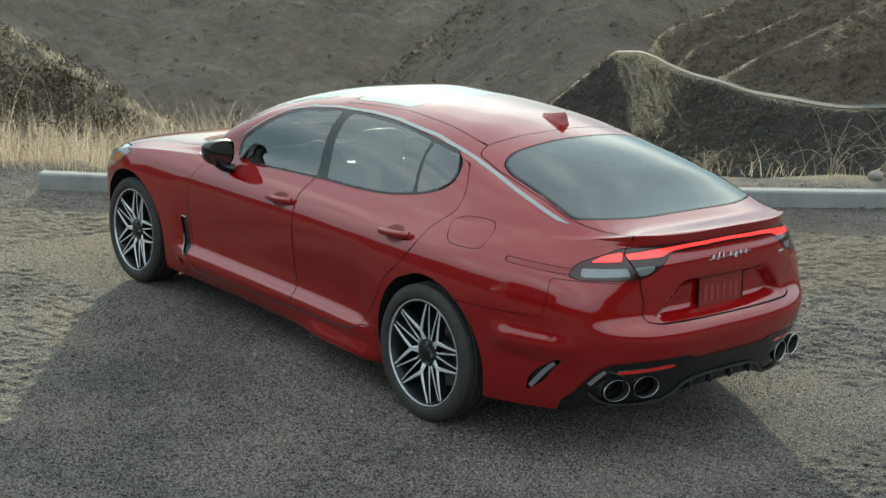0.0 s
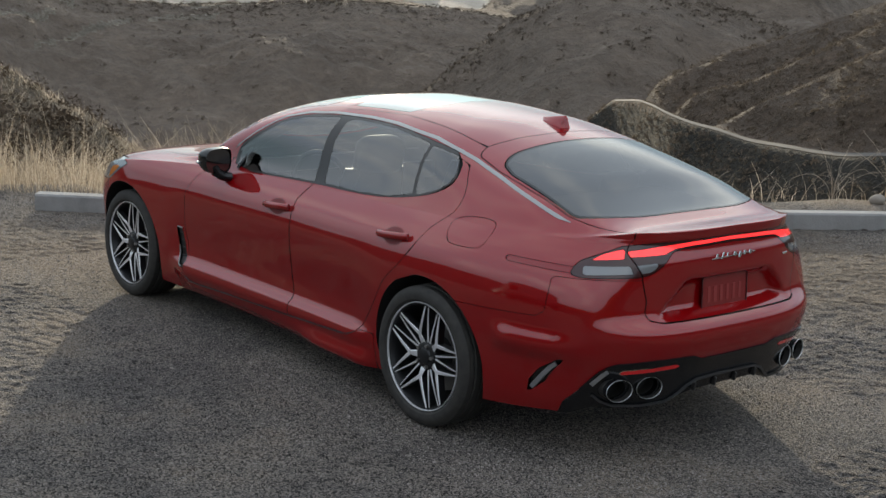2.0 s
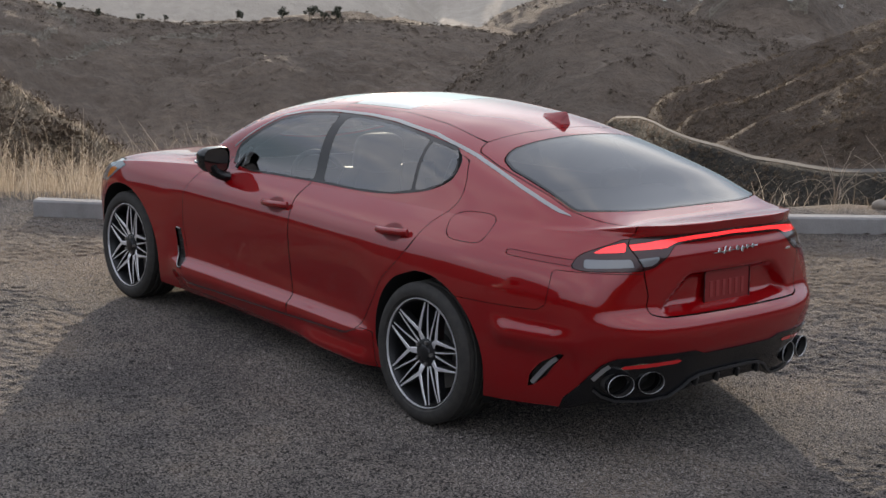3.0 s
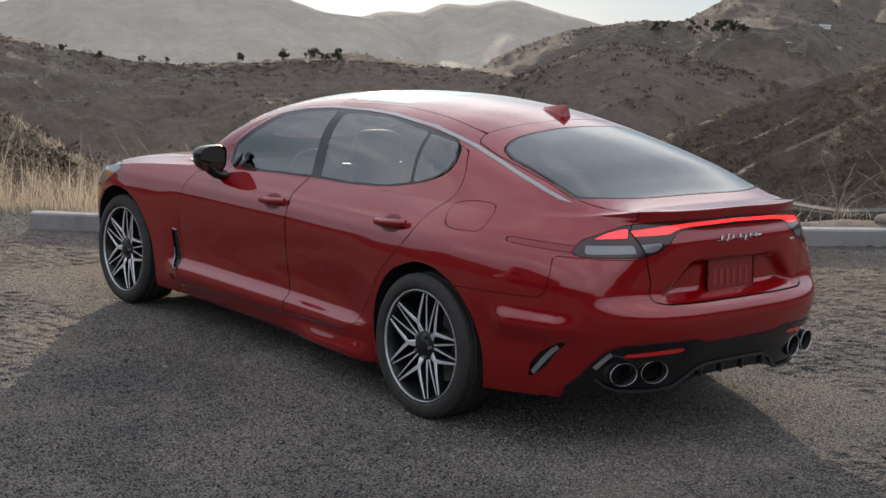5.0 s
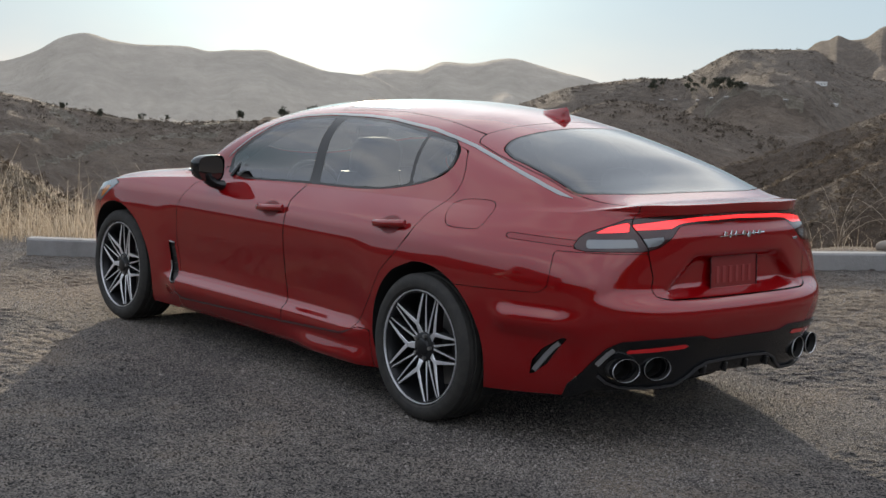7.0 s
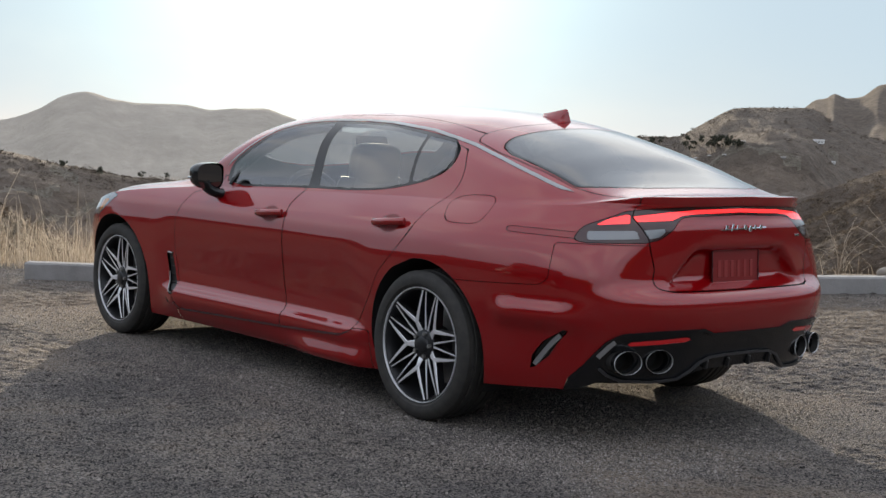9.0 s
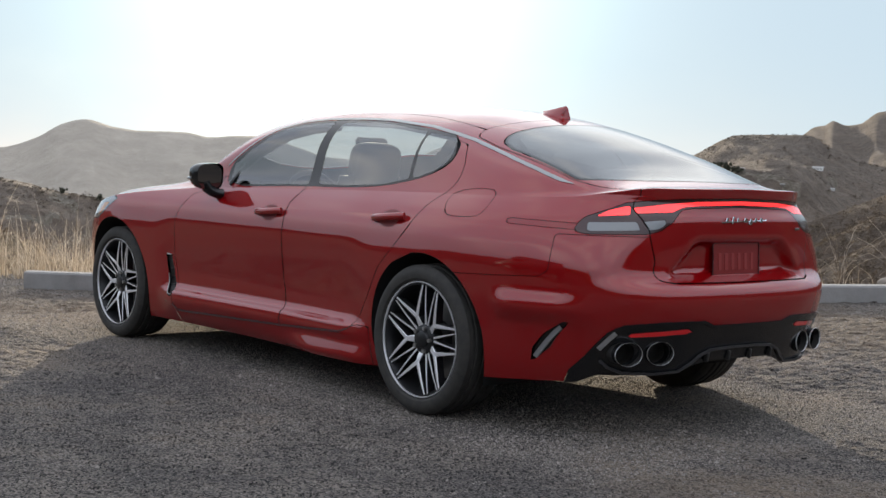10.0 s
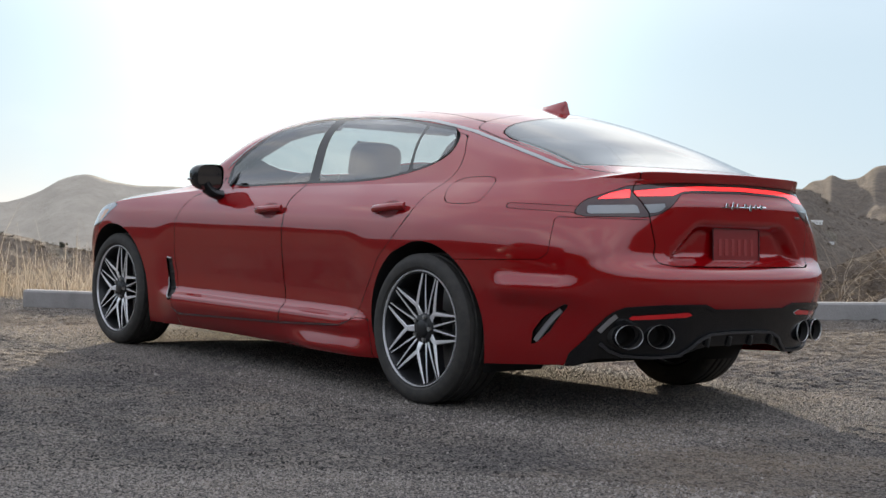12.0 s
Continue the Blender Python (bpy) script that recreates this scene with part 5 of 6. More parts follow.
seat(1.21, 0.37)
seat(1.21, -0.37)
bm = blob((0.50, 1.24, 0.16), pose(0.45, 0, 0.50, 0, -6), 0.05)
bench = solid("rear_bench", bm, LEATHER, car, "black leather rear bench")
bm = blob((0.13, 1.22, 0.52), pose(0.14, 0, 0.76, 0, -20), 0.05)
solid("backrest", bm, LEATHER, bench)
for y in (0.36, -0.36):
    bm = cushion_shape((0.045, 0.125, 0.065), pose(0.03, y, 1.040, 0, -14))
    solid("headrest", bm, LEATHER, bench)
bm = blob((0.42, 1.30, 0.26), pose(1.98, 0, 0.83, 0, 8), 0.08, 4)
solid("dashboard", bm, LEATHER, car, "black dashboard")
wheel_pose = pose(1.62, 0.37, 0.86, 0, -66, 0)
tube("steering_wheel", [wheel_pose @ Vector((0.18 * math.cos(2 * math.pi * k / 32), 0.18 * math.sin(2 * math.pi * k / 32), 0)) for k in range(32)], 0.015, LEATHER, car, "black steering wheel", 8, True)
bm = blob((0.60, 1.25, 0.03), pose(-0.30, 0, 0.985, 0, -4), 0.012, 2)
solid("parcel_shelf", bm, LEATHER, car, "black parcel shelf")
bm = blob((2.6, 1.5, 0.10), pose(1.0, 0, 0.33), 0.03, 1)
solid("cabin_floor", bm, LINING, car, "black carpet")

# roof lining over the screen, pillar trims and inner mirror
solid("roof_header", blob((0.20, 0.84, 0.026), pose(1.36, 0, 1.312, 0, 10), 0.012, 2), LINING, car, "dark roof header trim")
for side in (1, -1):
    way = [(1.93, 0.995), (1.85, 1.045), (1.70, 1.135), (1.53, 1.225), (1.38, 1.262), (1.20, 1.280)]
    pts = []
    for x, z in way:
        zb, zt = float(brim_z(x)), float(spine_z(x))
        e = 2 / float(crown(x))
        h = (z + 0.014 - zb) / (zt - zb)
        share = max(0.0, math.cos(math.asin(min(1.0, h ** (1 / e))))) ** e - 0.34 * h * (1 - h) ** 2
        pts.append((x, side * (float(half_width(x) - inset(x, zb)) * share - 0.055), z))
    tube("pillar_trim", pts, 0.034, LINING, car, "dark windscreen pillar trim", 10)
solid("inner_mirror", blob((0.03, 0.22, 0.06), pose(1.62, 0, 1.20, 0, 8), 0.012, 2), LINING, car, "black inner mirror")

# ---- a dark van across the lot, mirrored in the car's rear quarter ----
def van(m):
    ob = thing("van", "dark grey panel van parked across the gravel lot", "van", m)
    bm = bmesh.new()
    rows = []
    for x, low, top, w in ((-2.6, 0.45, 2.30, 0.93), (-2.52, 0.35, 2.45, 0.98), (-1.5, 0.32, 2.52, 1.0), (0.6, 0.32, 2.52, 1.0), (1.25, 0.32, 2.42, 0.98),
                           (1.75, 0.33, 1.75, 0.97), (2.05, 0.35, 1.22, 0.95), (2.50, 0.38, 1.05, 0.90), (2.62, 0.45, 0.85, 0.84)):
        h = top - low
        rows.append([bm.verts.new((x, s * w * k, low + h * v)) for s, k, v in ((-1, 0.9, 0), (-1, 1, 0.08), (-1, 1, 0.45), (-1, 0.93, 0.88), (-1, 0.78, 1), (1, 0.78, 1), (1, 0.93, 0.88), (1, 1, 0.45), (1, 1, 0.08), (1, 0.9, 0))])
    for p, q in zip(rows, rows[1:]):
        for i in range(10):
            bm.faces.new((p[i], p[(i + 1) % 10], q[(i + 1) % 10], q[i]))
    bm.faces.new(rows[0])
    bm.faces.new(rows[-1][::-1])
    bmesh.ops.recalc_face_normals(bm, faces=bm.faces)
    solid("body", bm, VAN_PAINT, ob, "", 40)
    for side in (-1, 1):
        part("side_window", blob((0.62, 0.02, 0.50), pose(1.02, side * 0.975, 1.70, -side * 4), 0.008, 1), DARK_GLASS, ob, "dark cab window")
        for x in (-1.55, 1.70):
            tyre = lathe("wheel", [(0.20, -0.20), (0.33, -0.20), (0.35, -0.16), (0.35, -0.04), (0.33, 0.0), (0.20, 0.0)], RUBBER, ob,
                         pose(x, side * 0.98, 0.35, 0, 0, 0 if side > 0 else 180), 40, "black tyre", True)
            lathe("hub_cap", [(0.205, -0.02), (0.19, -0.03), (0.06, -0.015), (0.0005, -0.012)], STEEL, tyre, pose(x, side * 0.98, 0.35, 0, 0, 0 if side > 0 else 180), 32)
    part("windscreen", blob((0.02, 1.5, 0.62), pose(1.515, 0, 2.06, 0, -36), 0.008, 1), DARK_GLASS, ob, "dark windscreen")
    return ob


van(pose(0.75, 9.3, 0.0))

# ---- on the land ----
rng = np.random.default_rng(7)
ALONG, OUT = Vector((-0.65, -0.76, 0)).normalized(), Vector((0.76, -0.65, 0)).normalized()


def at_edge(along, out):
    """A place from metres along the kerb from its near end, and metres out from the car's side of the lot."""
    p = Vector((5.80, 0.22, 0)) + ALONG * along
    p += OUT * (out - (0.76 * p.x - 0.65 * p.y))
    p.z = land(p.x, p.y)
    return p


def sight(az, el, start=60.0, end=4000.0, eye=2.13):
    """Where the land is met in a direction from over the lot."""
    a, e = radians(az), math.tan(radians(el))
    r = start
    while r < end:
        x, y = EYE_X + r * math.cos(a), EYE_Y + r * math.sin(a)
        if land(x, y) > eye + r * e:
            return Vector((x, y, land(x, y)))
        r *= 1.006
    return Vector((EYE_X + 1500 * math.cos(a), EYE_Y + 1500 * math.sin(a), eye + 1500 * e))


def blades(name, roots, heights, widths, lean, mat, label, category, seed):
    """Dry stems, each a bent narrow ribbon, as one growth."""
    g = np.random.default_rng(seed)
    verts, faces = [], []
    for p, h, w in zip(roots, heights, widths):
        a = g.uniform(0, 2 * math.pi)
        bend = g.normal(0, lean, 2)
        side = Vector((math.cos(a), math.sin(a), 0)) * w
        base = len(verts)
        curl = g.uniform(0.4, 1.6)
        for k in range(4):
            t = k / 3
            c = p + Vector((bend[0] * h * t ** (1 + curl), bend[1] * h * t ** (1 + curl), h * t * (1 - 0.25 * abs(bend[0]) * t)))
            s = side * (1 - 0.75 * t)
            verts += [c - s, c + s]
        for k in range(3):
            i = base + 2 * k
            faces.append((i, i + 1, i + 3, i + 2))
    ob = mesh_object(name, verts, faces, mat, None, label, False)
    return tagged(ob, category=category, kind="stuff")


def clumps(name, centres, sizes, leaves, mat, label, category, seed, flat=0.75, leaf=0.22):
    """Shrubs made of many small leaf faces."""
    g = np.random.default_rng(seed)
    verts, faces = [], []
    for c, s in zip(centres, sizes):
        d = g.normal(size=(leaves, 3))
        d /= np.linalg.norm(d, axis=1)[:, None]
        d[:, 2] = np.abs(d[:, 2]) * flat
        lump = 1 + 0.35 * np.sin(d[:, 0] * 5 + c.x) * np.cos(d[:, 1] * 4 + c.y)
        pos = d * (g.uniform(0.45, 1.0, leaves) ** 0.5 * lump)[:, None] * s
        pos += np.array(c)
        for q in pos:
            u = g.normal(size=(3, 3)) * s * leaf
            i = len(verts)
            verts += [q + u[0], q + u[1], q + u[2]]
            faces.append((i, i + 1, i + 2))
    ob = mesh_object(name, verts, faces, mat, None, label, False)
    return tagged(ob, category=category, kind="stuff")


# dry grass beyond the kerb
roots, heights, widths = [], [], []
for _ in range(14000):
    along, out = rng.uniform(-5.5, 4.2), 5.0 + abs(rng.normal(0, 1.6))
    p = at_edge(along, out)
    n = 0.5 + noise.noise((along * 0.8, out * 0.8, 3.0))
    roots.append(p)
    heights.append(max(0.12, rng.normal(0.36, 0.13) * (0.55 + 0.7 * n) + 0.06 * (out - 5)))
    widths.append(rng.uniform(0.0012, 0.0032))
blades("dry_grass", roots, heights, widths, 0.42, STRAW, "pale dry grass along the lot's edge", "grass", 11)
roots, heights, widths = [], [], []
for _ in range(120):
    p = at_edge(rng.uniform(-4.5, 3.2), rng.uniform(5.0, 6.8))
    roots.append(p)
    heights.append(rng.uniform(0.5, 0.85))
    widths.append(rng.uniform(0.002, 0.004))
blades("tall_stems", roots, heights, widths, 0.38, STRAW, "tall bent straw stems in the grass", "grass", 12)
roots, heights, widths = [], [], []
for _ in range(900):
    along = rng.uniform(4.2, 13.5)
    p = at_edge(along, 5.45 + abs(rng.normal(0, 0.35)))
    dense = max(0.0, noise.noise((along * 1.3, 0, 5.0)) + 0.45)
    if rng.uniform() < dense:
        roots.append(p)
        heights.append(rng.uniform(0.08, 0.42) * (0.4 + dense))
        widths.append(rng.uniform(0.0015, 0.003))
blades("sparse_grass", roots, heights, widths, 0.6, STRAW, "sparse dead grass on the gravel verge", "grass", 13)


def dead_bush(name, base, stems, height, seed, label):
    """Bare arching stems with side twigs."""
    g = np.random.default_rng(seed)
    bush = thing(name, label, "bush", Matrix.Translation(base))
    for _ in range(stems):
        a = g.uniform(0, 2 * math.pi)
        reach, h = g.uniform(0.1, 0.75) * height, g.uniform(0.55, 1.0) * height
        droop = g.uniform(0.1, 0.75)
        pts = []
        for k in range(9):
            t = k / 8
            wob = Vector(g.normal(0, 0.005, 3))
            pts.append(Vector((math.cos(a) * reach * t ** 1.4, math.sin(a) * reach * t ** 1.4, h * (t - droop * t ** 3))) + wob)
        tube("stem", pts, 0.0019, TWIG, bush, "", 5)
        for _ in range(2):
            i = int(g.integers(3, 8))
            d = Vector((g.normal(), g.normal(), g.uniform(-0.2, 0.8))).normalized() * height * g.uniform(0.12, 0.28)
            tube("twig", [pts[i] + d * (k / 4) + Vector((0, 0, -0.10 * height * (k / 4) ** 2)) for k in range(5)], 0.0012, TWIG, bush, "", 4)
    return bush


dead_bush("dead_bush", at_edge(6.75, 5.58), 13, 0.66, 21, "bare dead bush with arching grey twigs on the verge")
dead_bush("dead_bush", at_edge(7.35, 5.70), 10, 0.85, 22, "tall bare dead bush with a few arching twigs")
dead_bush("dead_bush", at_edge(5.6, 5.55), 14, 0.32, 23, "small bare dead bush on the verge")

# stone on the verge
bm = bmesh.new()
bmesh.ops.create_icosphere(bm, subdivisions=3, radius=0.07)
for v in bm.verts:
    v.co *= 1 + 0.22 * noise.noise(v.co * 14)
    v.co.z *= 0.75
p = at_edge(7.1, 5.40)
bmesh.ops.transform(bm, matrix=Matrix.Translation(p + Vector((0, 0, 0.03))), verts=bm.verts)
tagged(part("stone", bm, STONE, None, "", True), "rounded grey-brown stone on the gravel verge", "stone")

# scrub and low oaks behind the lot, that the paint mirrors
spots, sizes = [], []
while len(spots) < 170:
    r, az = rng.uniform(16, 46), rng.uniform(62, 236)
    x, y = EYE_X + r * math.cos(radians(az)), EYE_Y + r * math.sin(radians(az))
    if 0.76 * x - 0.65 * y < -19 or 0.65 * (x - 5.8) + 0.76 * (y - 0.22) > 12:
        if noise.noise((x * 0.09, y * 0.09, 6.0)) > rng.uniform(-0.3, 0.3):
            spots.append(Vector((x, y, land(x, y) - 0.1)))
            sizes.append(rng.uniform(0.7, 2.6))
clumps("roadside_scrub", spots, sizes, 110, SCRUB, "dark scrub on the slope behind the lot", "shrubs", 35, 0.95, 0.14)

# scrub on the near bank and on the hillsides
spots, sizes = [], []
while len(spots) < 300:
    r, az = rng.uniform(15, 62), rng.uniform(-34, -19)
    x, y = EYE_X + r * math.cos(radians(az)), EYE_Y + r * math.sin(radians(az))
    if 0.76 * x - 0.65 * y > 7.5:
        if noise.noise((x * 0.18, y * 0.18, 1.0)) > rng.uniform(-0.35, 0.25):
            spots.append(Vector((x, y, land(x, y) - 0.05)))
            sizes.append(rng.uniform(0.18, 0.62) * (0.6 + r / 60))
clumps("bank_scrub", spots, sizes, 260, SCRUB, "dark dry scrub on the grassy bank", "shrubs", 31, 0.9, 0.065)
roots, heights, widths = [], [], []
for _ in range(34000):
    r, az = rng.uniform(13, 48), rng.uniform(-33, -20)
    x, y = EYE_X + r * math.cos(radians(az)), EYE_Y + r * math.sin(radians(az))
    if 0.76 * x - 0.65 * y > 7.0:
        roots.append(Vector((x, y, land(x, y) - 0.02)))
        heights.append(rng.uniform(0.07, 0.26))
        widths.append(rng.uniform(0.004, 0.010))
blades("bank_grass", roots, heights, widths, 0.6, STRAW, "dry straw grass on the sloping bank", "grass", 14)
spots, sizes = [], []
while len(spots) < 19000:
    r, az = rng.uniform(112, 350), rng.uniform(-61.5, -43.5)
    x, y = EYE_X + r * math.cos(radians(az)), EYE_Y + r * math.sin(radians(az))
    if -61 < az < -46.8 and abs(r - float(road_r(az))) < 4.2:
        continue
    if -50.5 < az < -45 and 215 < r < 312 or noise.noise((x * 0.05, y * 0.05, 2.0)) > rng.uniform(-0.75, 0.15):
        spots.append(Vector((x, y, land(x, y) - 0.15)))
        sizes.append(rng.uniform(0.30, 0.85))
clumps("hill_scrub", spots, sizes, 24, RIM_LIT_SCRUB, "brown chaparral covering the near hillsides", "shrubs", 32, 0.75, 0.20)
spots, sizes = [], []
while len(spots) < 9000:
    az = rng.uniform(-59, -20)
    r = 430 + 1250 * rng.uniform() ** 0.8
    if rng.uniform() < 0.5:
        r = (640, 950, 1500)[int(rng.integers(0, 3))] * (1 + rng.normal(0, 0.02))
    x, y = EYE_X + r * math.cos(radians(az)), EYE_Y + r * math.sin(radians(az))
    if noise.noise((x * 0.012, y * 0.012, 4.0)) > rng.uniform(-0.6, 0.2):
        spots.append(Vector((x, y, land(x, y) - 0.3)))
        sizes.append(rng.uniform(0.9, 2.3))
clumps("hazed_far_scrub", spots, sizes, 16, HAZED_FAR_SCRUB, "scrub on the valley slopes, paled as by haze", "shrubs", 33, 0.7, 0.26)


def ribbon(name, ways, width, mat, label, category, lift=0.15, level=None):
    """A road or bare strip on the land, from azimuths and distances."""
    f = curve(*sorted(ways))
    lo, hi = min(ways)[0], max(ways)[0]
    n = max(24, int((hi - lo) * 12))
    bm = bmesh.new()
    rows = []
    for i in range(n + 1):
        az = lo + (hi - lo) * i / n
        ring = []
        for k in (-1.0, -0.5, 0.0, 0.5, 1.0):
            r = float(f(az)) + k * width / 2
            x, y = EYE_X + r * math.cos(radians(az)), EYE_Y + r * math.sin(radians(az))
            ring.append(bm.verts.new((x, y, (land(x, y) if level is None else level(az)) + lift)))
        rows.append(ring)
    for p, q in zip(rows, rows[1:]):
        for i in range(4):
            bm.faces.new((p[i], q[i], q[i + 1], p[i + 1]))
    bmesh.ops.recalc_face_normals(bm, faces=bm.faces)
    return tagged(part(name, bm, mat, None), label, category, kind="structure")


ribbon("road", [(a, float(road_r(a))) for a in (-60.9, -59, -57, -55, -53, -51.5, -50.2, -49.2, -48.6, -48.0, -47.1)], 4.2, ROAD, "pale winding hillside road", "road", 0.12, road_z)


def house(name, p, size, turn, label, walls=None):
    """A small far building: walls, roof, windows and a door."""
    w, d, h = size
    home = thing(name, label, "house", Matrix.Translation(p) @ pose(0, 0, -0.6, 0, 0, turn), "far houses")
    part("wall", blob((w, d, h), pose(0, 0, h / 2), 0.05, 1), walls or WHITE_WALL, home)
    bm = bmesh.new()
    e = 0.5
    low = [bm.verts.new(q) for q in ((-w / 2 - e, -d / 2 - e, h), (w / 2 + e, -d / 2 - e, h), (w / 2 + e, d / 2 + e, h), (-w / 2 - e, d / 2 + e, h))]
    top = [bm.verts.new((-w / 2 - e, 0, h + d * 0.22)), bm.verts.new((w / 2 + e, 0, h + d * 0.22))]
    for f in ((low[0], low[1], top[1], top[0]), (low[2], low[3], top[0], top[1]), (low[1], low[2], top[1]), (low[3], low[0], top[0]), low[::-1]):
        bm.faces.new(f)
    part("roof", bm, PALE_ROOF, home)
    for i in range(3):
        for s in (-1, 1):
            part("window", blob((w * 0.12, 0.15, h * 0.32), pose((i - 1) * w * 0.28, s * (d / 2 + 0.03), h * 0.55), 0.03, 1), STONE, home)
    part("door", blob((w * 0.07, 0.15, h * 0.55), pose(w * 0.42, -d / 2 - 0.03, h * 0.28), 0.02, 1), BLACK, home)


facing_turn = 36.0
house("far_house", sight(-54.92, 0.17, 700, 4000, 1.58), (9.5, 6.0, 2.7), facing_turn, "long white building alone on a far hillside")
house("far_house", sight(-55.52, -0.55, 700, 4000, 1.58), (3.6, 3.0, 2.0), facing_turn, "small white house among far scrub")
house("far_house", sight(-52.0, 0.0, 700, 4000, 1.58), (4.0, 3.0, 2.0), facing_turn, "small pale house in the far valley", STUCCO)
house("far_house", sight(-53.6, -0.45, 700, 4000, 1.58), (3.6, 3.0, 1.8), facing_turn, "small pale house below the far hill", STUCCO)

for az, el, w in ((-48.75, -0.70, 4.4), (-49.3, -0.66, 3.6), (-50.2, -0.60, 4.0), (-50.75, -0.52, 4.8), (-51.3, -0.44, 3.6)):
    house("far_house", sight(az, el, 700, 4000, 1.70), (w * 0.8, 3.0, 1.3), facing_turn, "small pale house in the far hillside hamlet", STUCCO)


def tree(name, p, height, seed, label, group):
    """A small far tree: trunk, limbs and a ragged crown of leaves."""
    g = np.random.default_rng(seed)
    t = thing(name, label, "tree", Matrix.Translation(p), group)
    bm = bmesh.new()
    bmesh.ops.create_cone(bm, cap_ends=True, segments=7, radius1=0.06 * height, radius2=0.02 * height, depth=0.6 * height, matrix=pose(0, 0, 0.28 * height))
    for k in range(4):
        a = k * 1.6 + g.uniform(0, 1)
        bmesh.ops.create_cone(bm, cap_ends=True, segments=5, radius1=0.02 * height, radius2=0.006 * height, depth=0.4 * height,
                              matrix=pose(0.12 * height * math.cos(a), 0.12 * height * math.sin(a), 0.55 * height, 0, 35, math.degrees(a)))
    part("trunk", bm, TWIG, t)
    verts, faces = [], []
    for k in range(9):
        c = np.array((g.normal(0, 0.2), g.normal(0, 0.2), g.uniform(0.45, 0.95))) * height
        rad = height * g.uniform(0.12, 0.22)
        for _ in range(70):
            d = g.normal(size=3)
            q = c + d / np.linalg.norm(d) * rad * g.uniform(0.4, 1.0)
            u = g.normal(size=(3, 3)) * height * 0.045
            i = len(verts)
            verts += [q + u[0], q + u[1], q + u[2]]
            faces.append((i, i + 1, i + 2))
    mesh_object("crown", verts, faces, LEAF, t, "", False)


for i, (az, el, h) in enumerate(((-31.76, -2.10, 7.5), (-33.48, -2.06, 9.0), (-34.57, -2.0, 9.5), (-35.7, -2.0, 10.0), (-35.1, -2.0, 7.0), (-28.9, -2.16, 5.0), (-27.9, -2.2, 5.5),
                                 (-26.3, -2.2, 6.0), (-24.9, -1.95, 6.0))):
    tree("valley_tree", sight(az, el - 0.03, 400, 4000, 1.58), h, 60 + i, "dark round-crowned tree on the valley shelf", "valley trees")
for i in range(22):
    az = -47.6 - 4.4 * rng.uniform() ** 0.8
    tree("hill_tree", sight(az, 0.0 - 0.28 * rng.uniform() - (0.0 if az < -48.4 else 0.1), 800, 4000, 1.58), rng.uniform(5.5, 9.5), 90 + i, "dark tree in a far hillside grove", "hillside grove")

# low clods and ruts in the gravel
count = 20000
g = np.random.default_rng(8)
near = g.uniform(0, 1, count) ** 1.2 * 15.0 + 4.5
az = np.radians(g.uniform(-61, -18.5, count))
px, py = EYE_X + near * np.cos(az), EYE_Y + near * np.sin(az)
keep = (0.76 * px - 0.65 * py < 5.1) & ((np.abs(py) > 1.25) | (px > 4.2) | (px < -1.4))
px, py = px[keep], py[keep]
n = len(px)
rings = np.array([(math.cos(k * math.pi / 4) * r, math.sin(k * math.pi / 4) * r, h) for r, h in ((1.0, -0.25), (0.55, 0.6)) for k in range(8)] + [(0, 0, 0.85)])
wide = g.uniform(0.015, 0.055, n)
v = rings[None] * np.stack([wide * g.uniform(1.0, 2.2, n), wide, wide * g.uniform(0.12, 0.30, n)], -1)[:, None, :]
v *= g.uniform(0.7, 1.3, (n, 17, 1))
turn = radians(50) + g.normal(0, 0.5, n)
c, s = np.cos(turn)[:, None], np.sin(turn)[:, None]
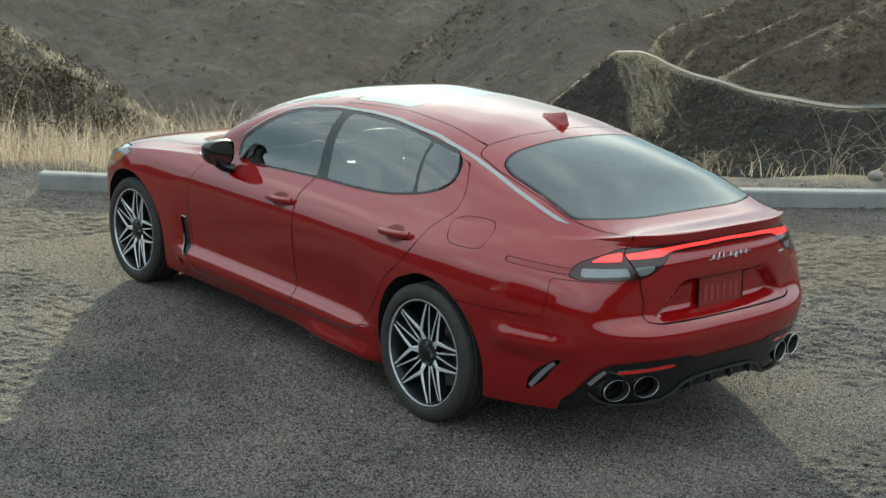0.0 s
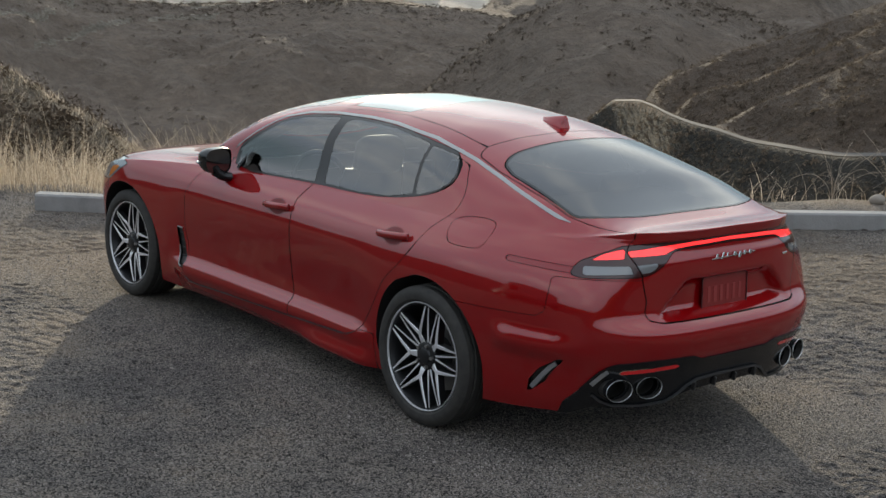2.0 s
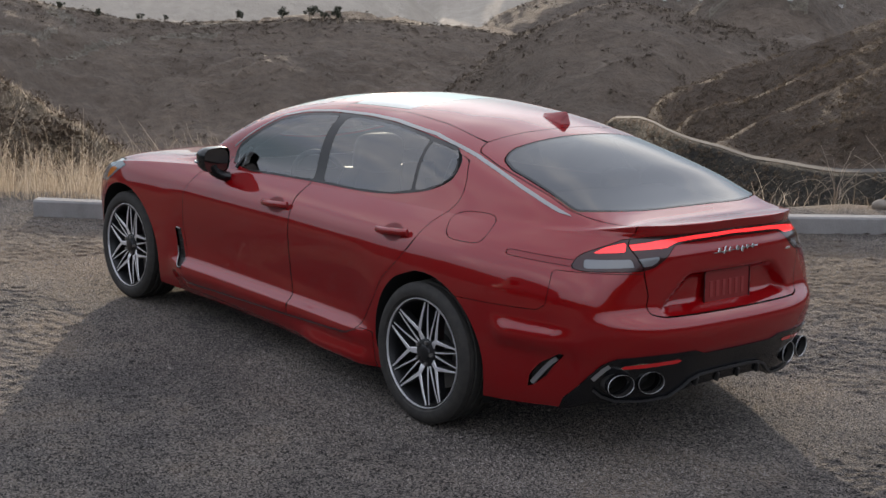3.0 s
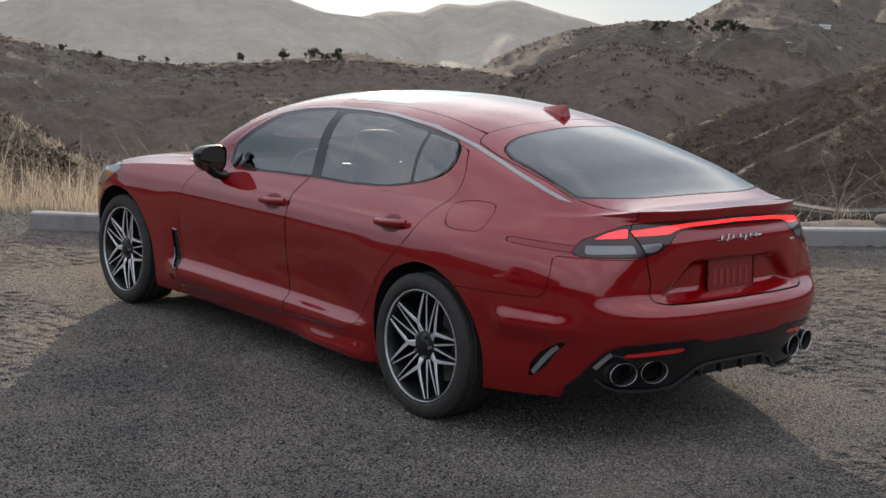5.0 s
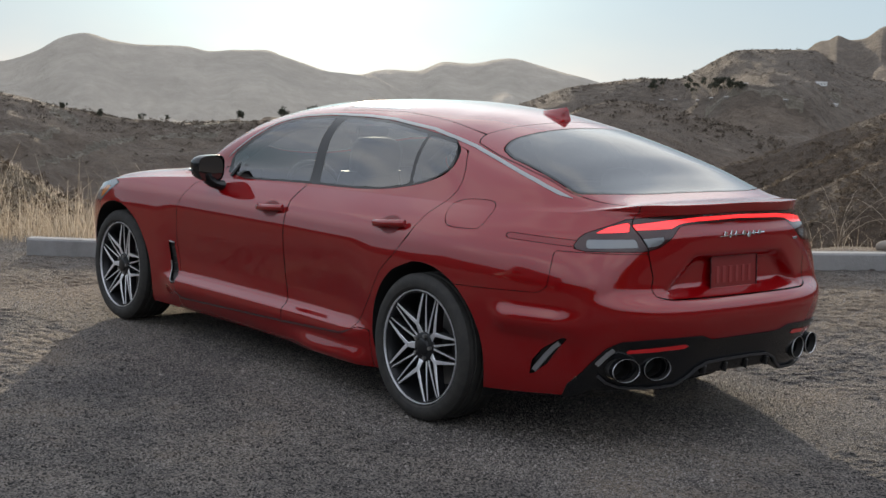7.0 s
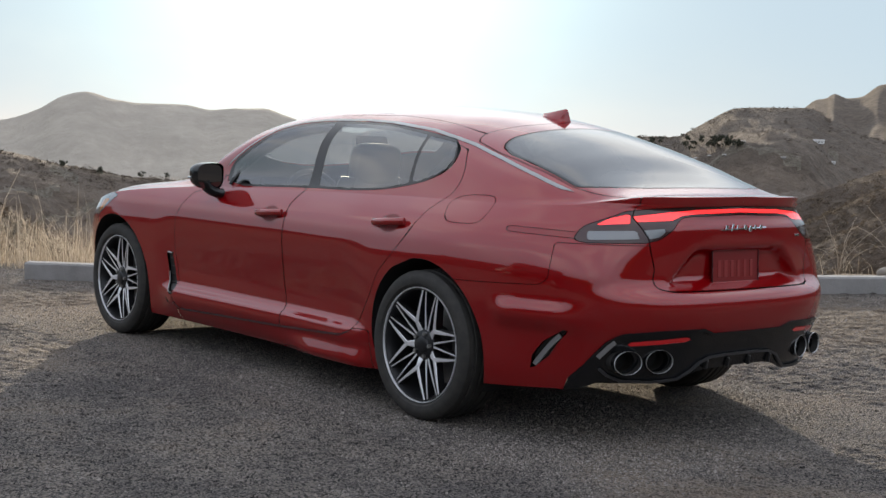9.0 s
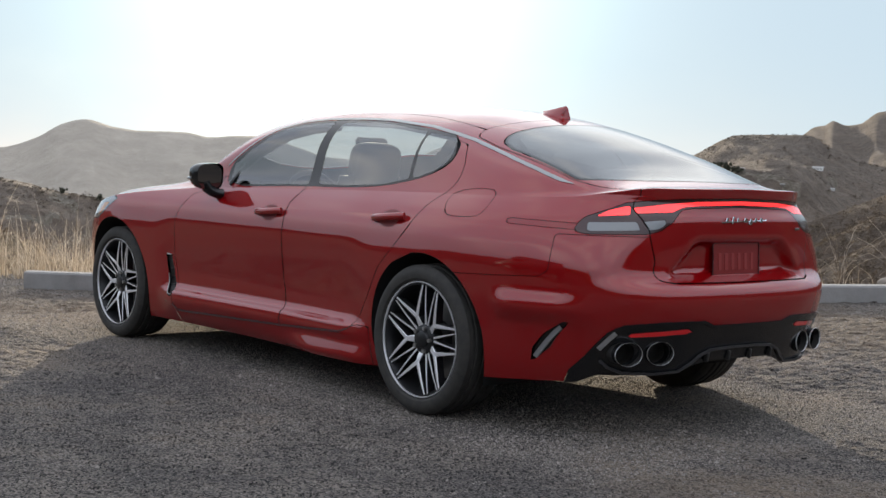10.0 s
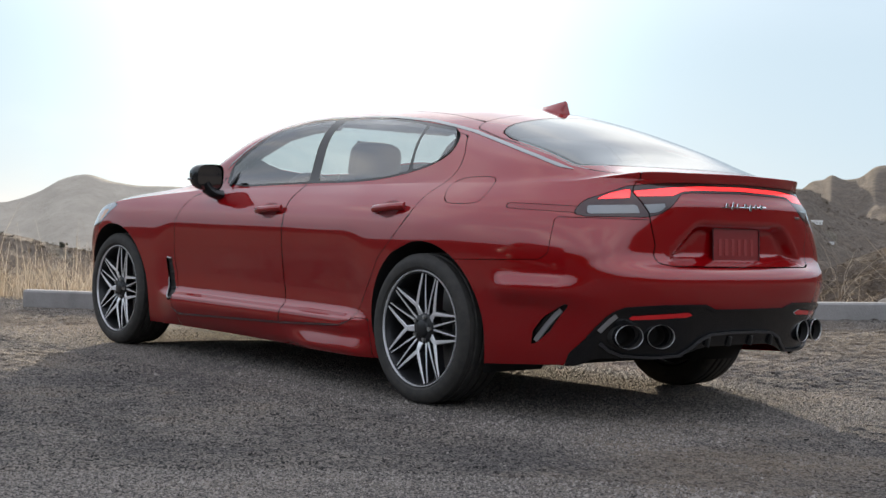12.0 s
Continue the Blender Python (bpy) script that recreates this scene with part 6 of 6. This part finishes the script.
v = np.stack([v[..., 0] * c - v[..., 1] * s, v[..., 0] * s + v[..., 1] * c, v[..., 2]], -1)
v += np.stack([px, py, [lot(x, y) for x, y in zip(px, py)]], -1)[:, None, :]
fs = [(k, (k + 1) % 8, 8 + (k + 1) % 8) for k in range(8)] + [(k, 8 + (k + 1) % 8, 8 + k) for k in range(8)] + [(8 + k, 8 + (k + 1) % 8, 16) for k in range(8)]
faces = (np.array(fs)[None] + 17 * np.arange(n)[:, None, None]).reshape(-1, 3)
clods = mesh_object("gravel_clods", v.reshape(-1, 3).tolist(), faces.tolist(), GRAVEL, None, "low clods and ruts of grey-brown gravel", True)
tagged(clods, category="gravel", kind="stuff")

# loose stones on the lot
count = 300000
g = np.random.default_rng(5)
near = g.uniform(0, 1, count) ** 1.5 * 15.5 + 3.2
az = np.radians(g.uniform(-61, -18.5, count))
px, py = EYE_X + near * np.cos(az), EYE_Y + near * np.sin(az)
keep = (0.76 * px - 0.65 * py < 5.4)
px, py = px[keep], py[keep]
size = g.uniform(0.0022, 0.0064, len(px)) * np.where(g.uniform(0, 1, len(px)) > 0.985, 1.8, 1.0)
shape = np.array(((1, 0, 0), (0, 1, 0), (-1, 0, 0), (0, -1, 0), (0, 0, 0.8)))
v = shape[None] * (size[:, None, None] * g.uniform(0.55, 1.35, (len(px), 5, 1)))
turn = g.uniform(0, 6.28, len(px))
c, s = np.cos(turn)[:, None], np.sin(turn)[:, None]
v = np.stack([v[..., 0] * c - v[..., 1] * s, v[..., 0] * s + v[..., 1] * c, v[..., 2]], -1)
lift = np.array([lot(x, y) for x, y in zip(px, py)])
v += np.stack([px, py, lift - 0.0005], -1)[:, None, :]
tri = np.array(((0, 1, 4), (1, 2, 4), (2, 3, 4), (3, 0, 4)))
faces = (tri[None] + 5 * np.arange(len(px))[:, None, None]).reshape(-1, 3)
pebbles = mesh_object("gravel_stones", v.reshape(-1, 3).tolist(), faces.tolist(), PEBBLE, None, "loose grey crushed stones on the lot", False)
tagged(pebbles, category="gravel", kind="stuff")
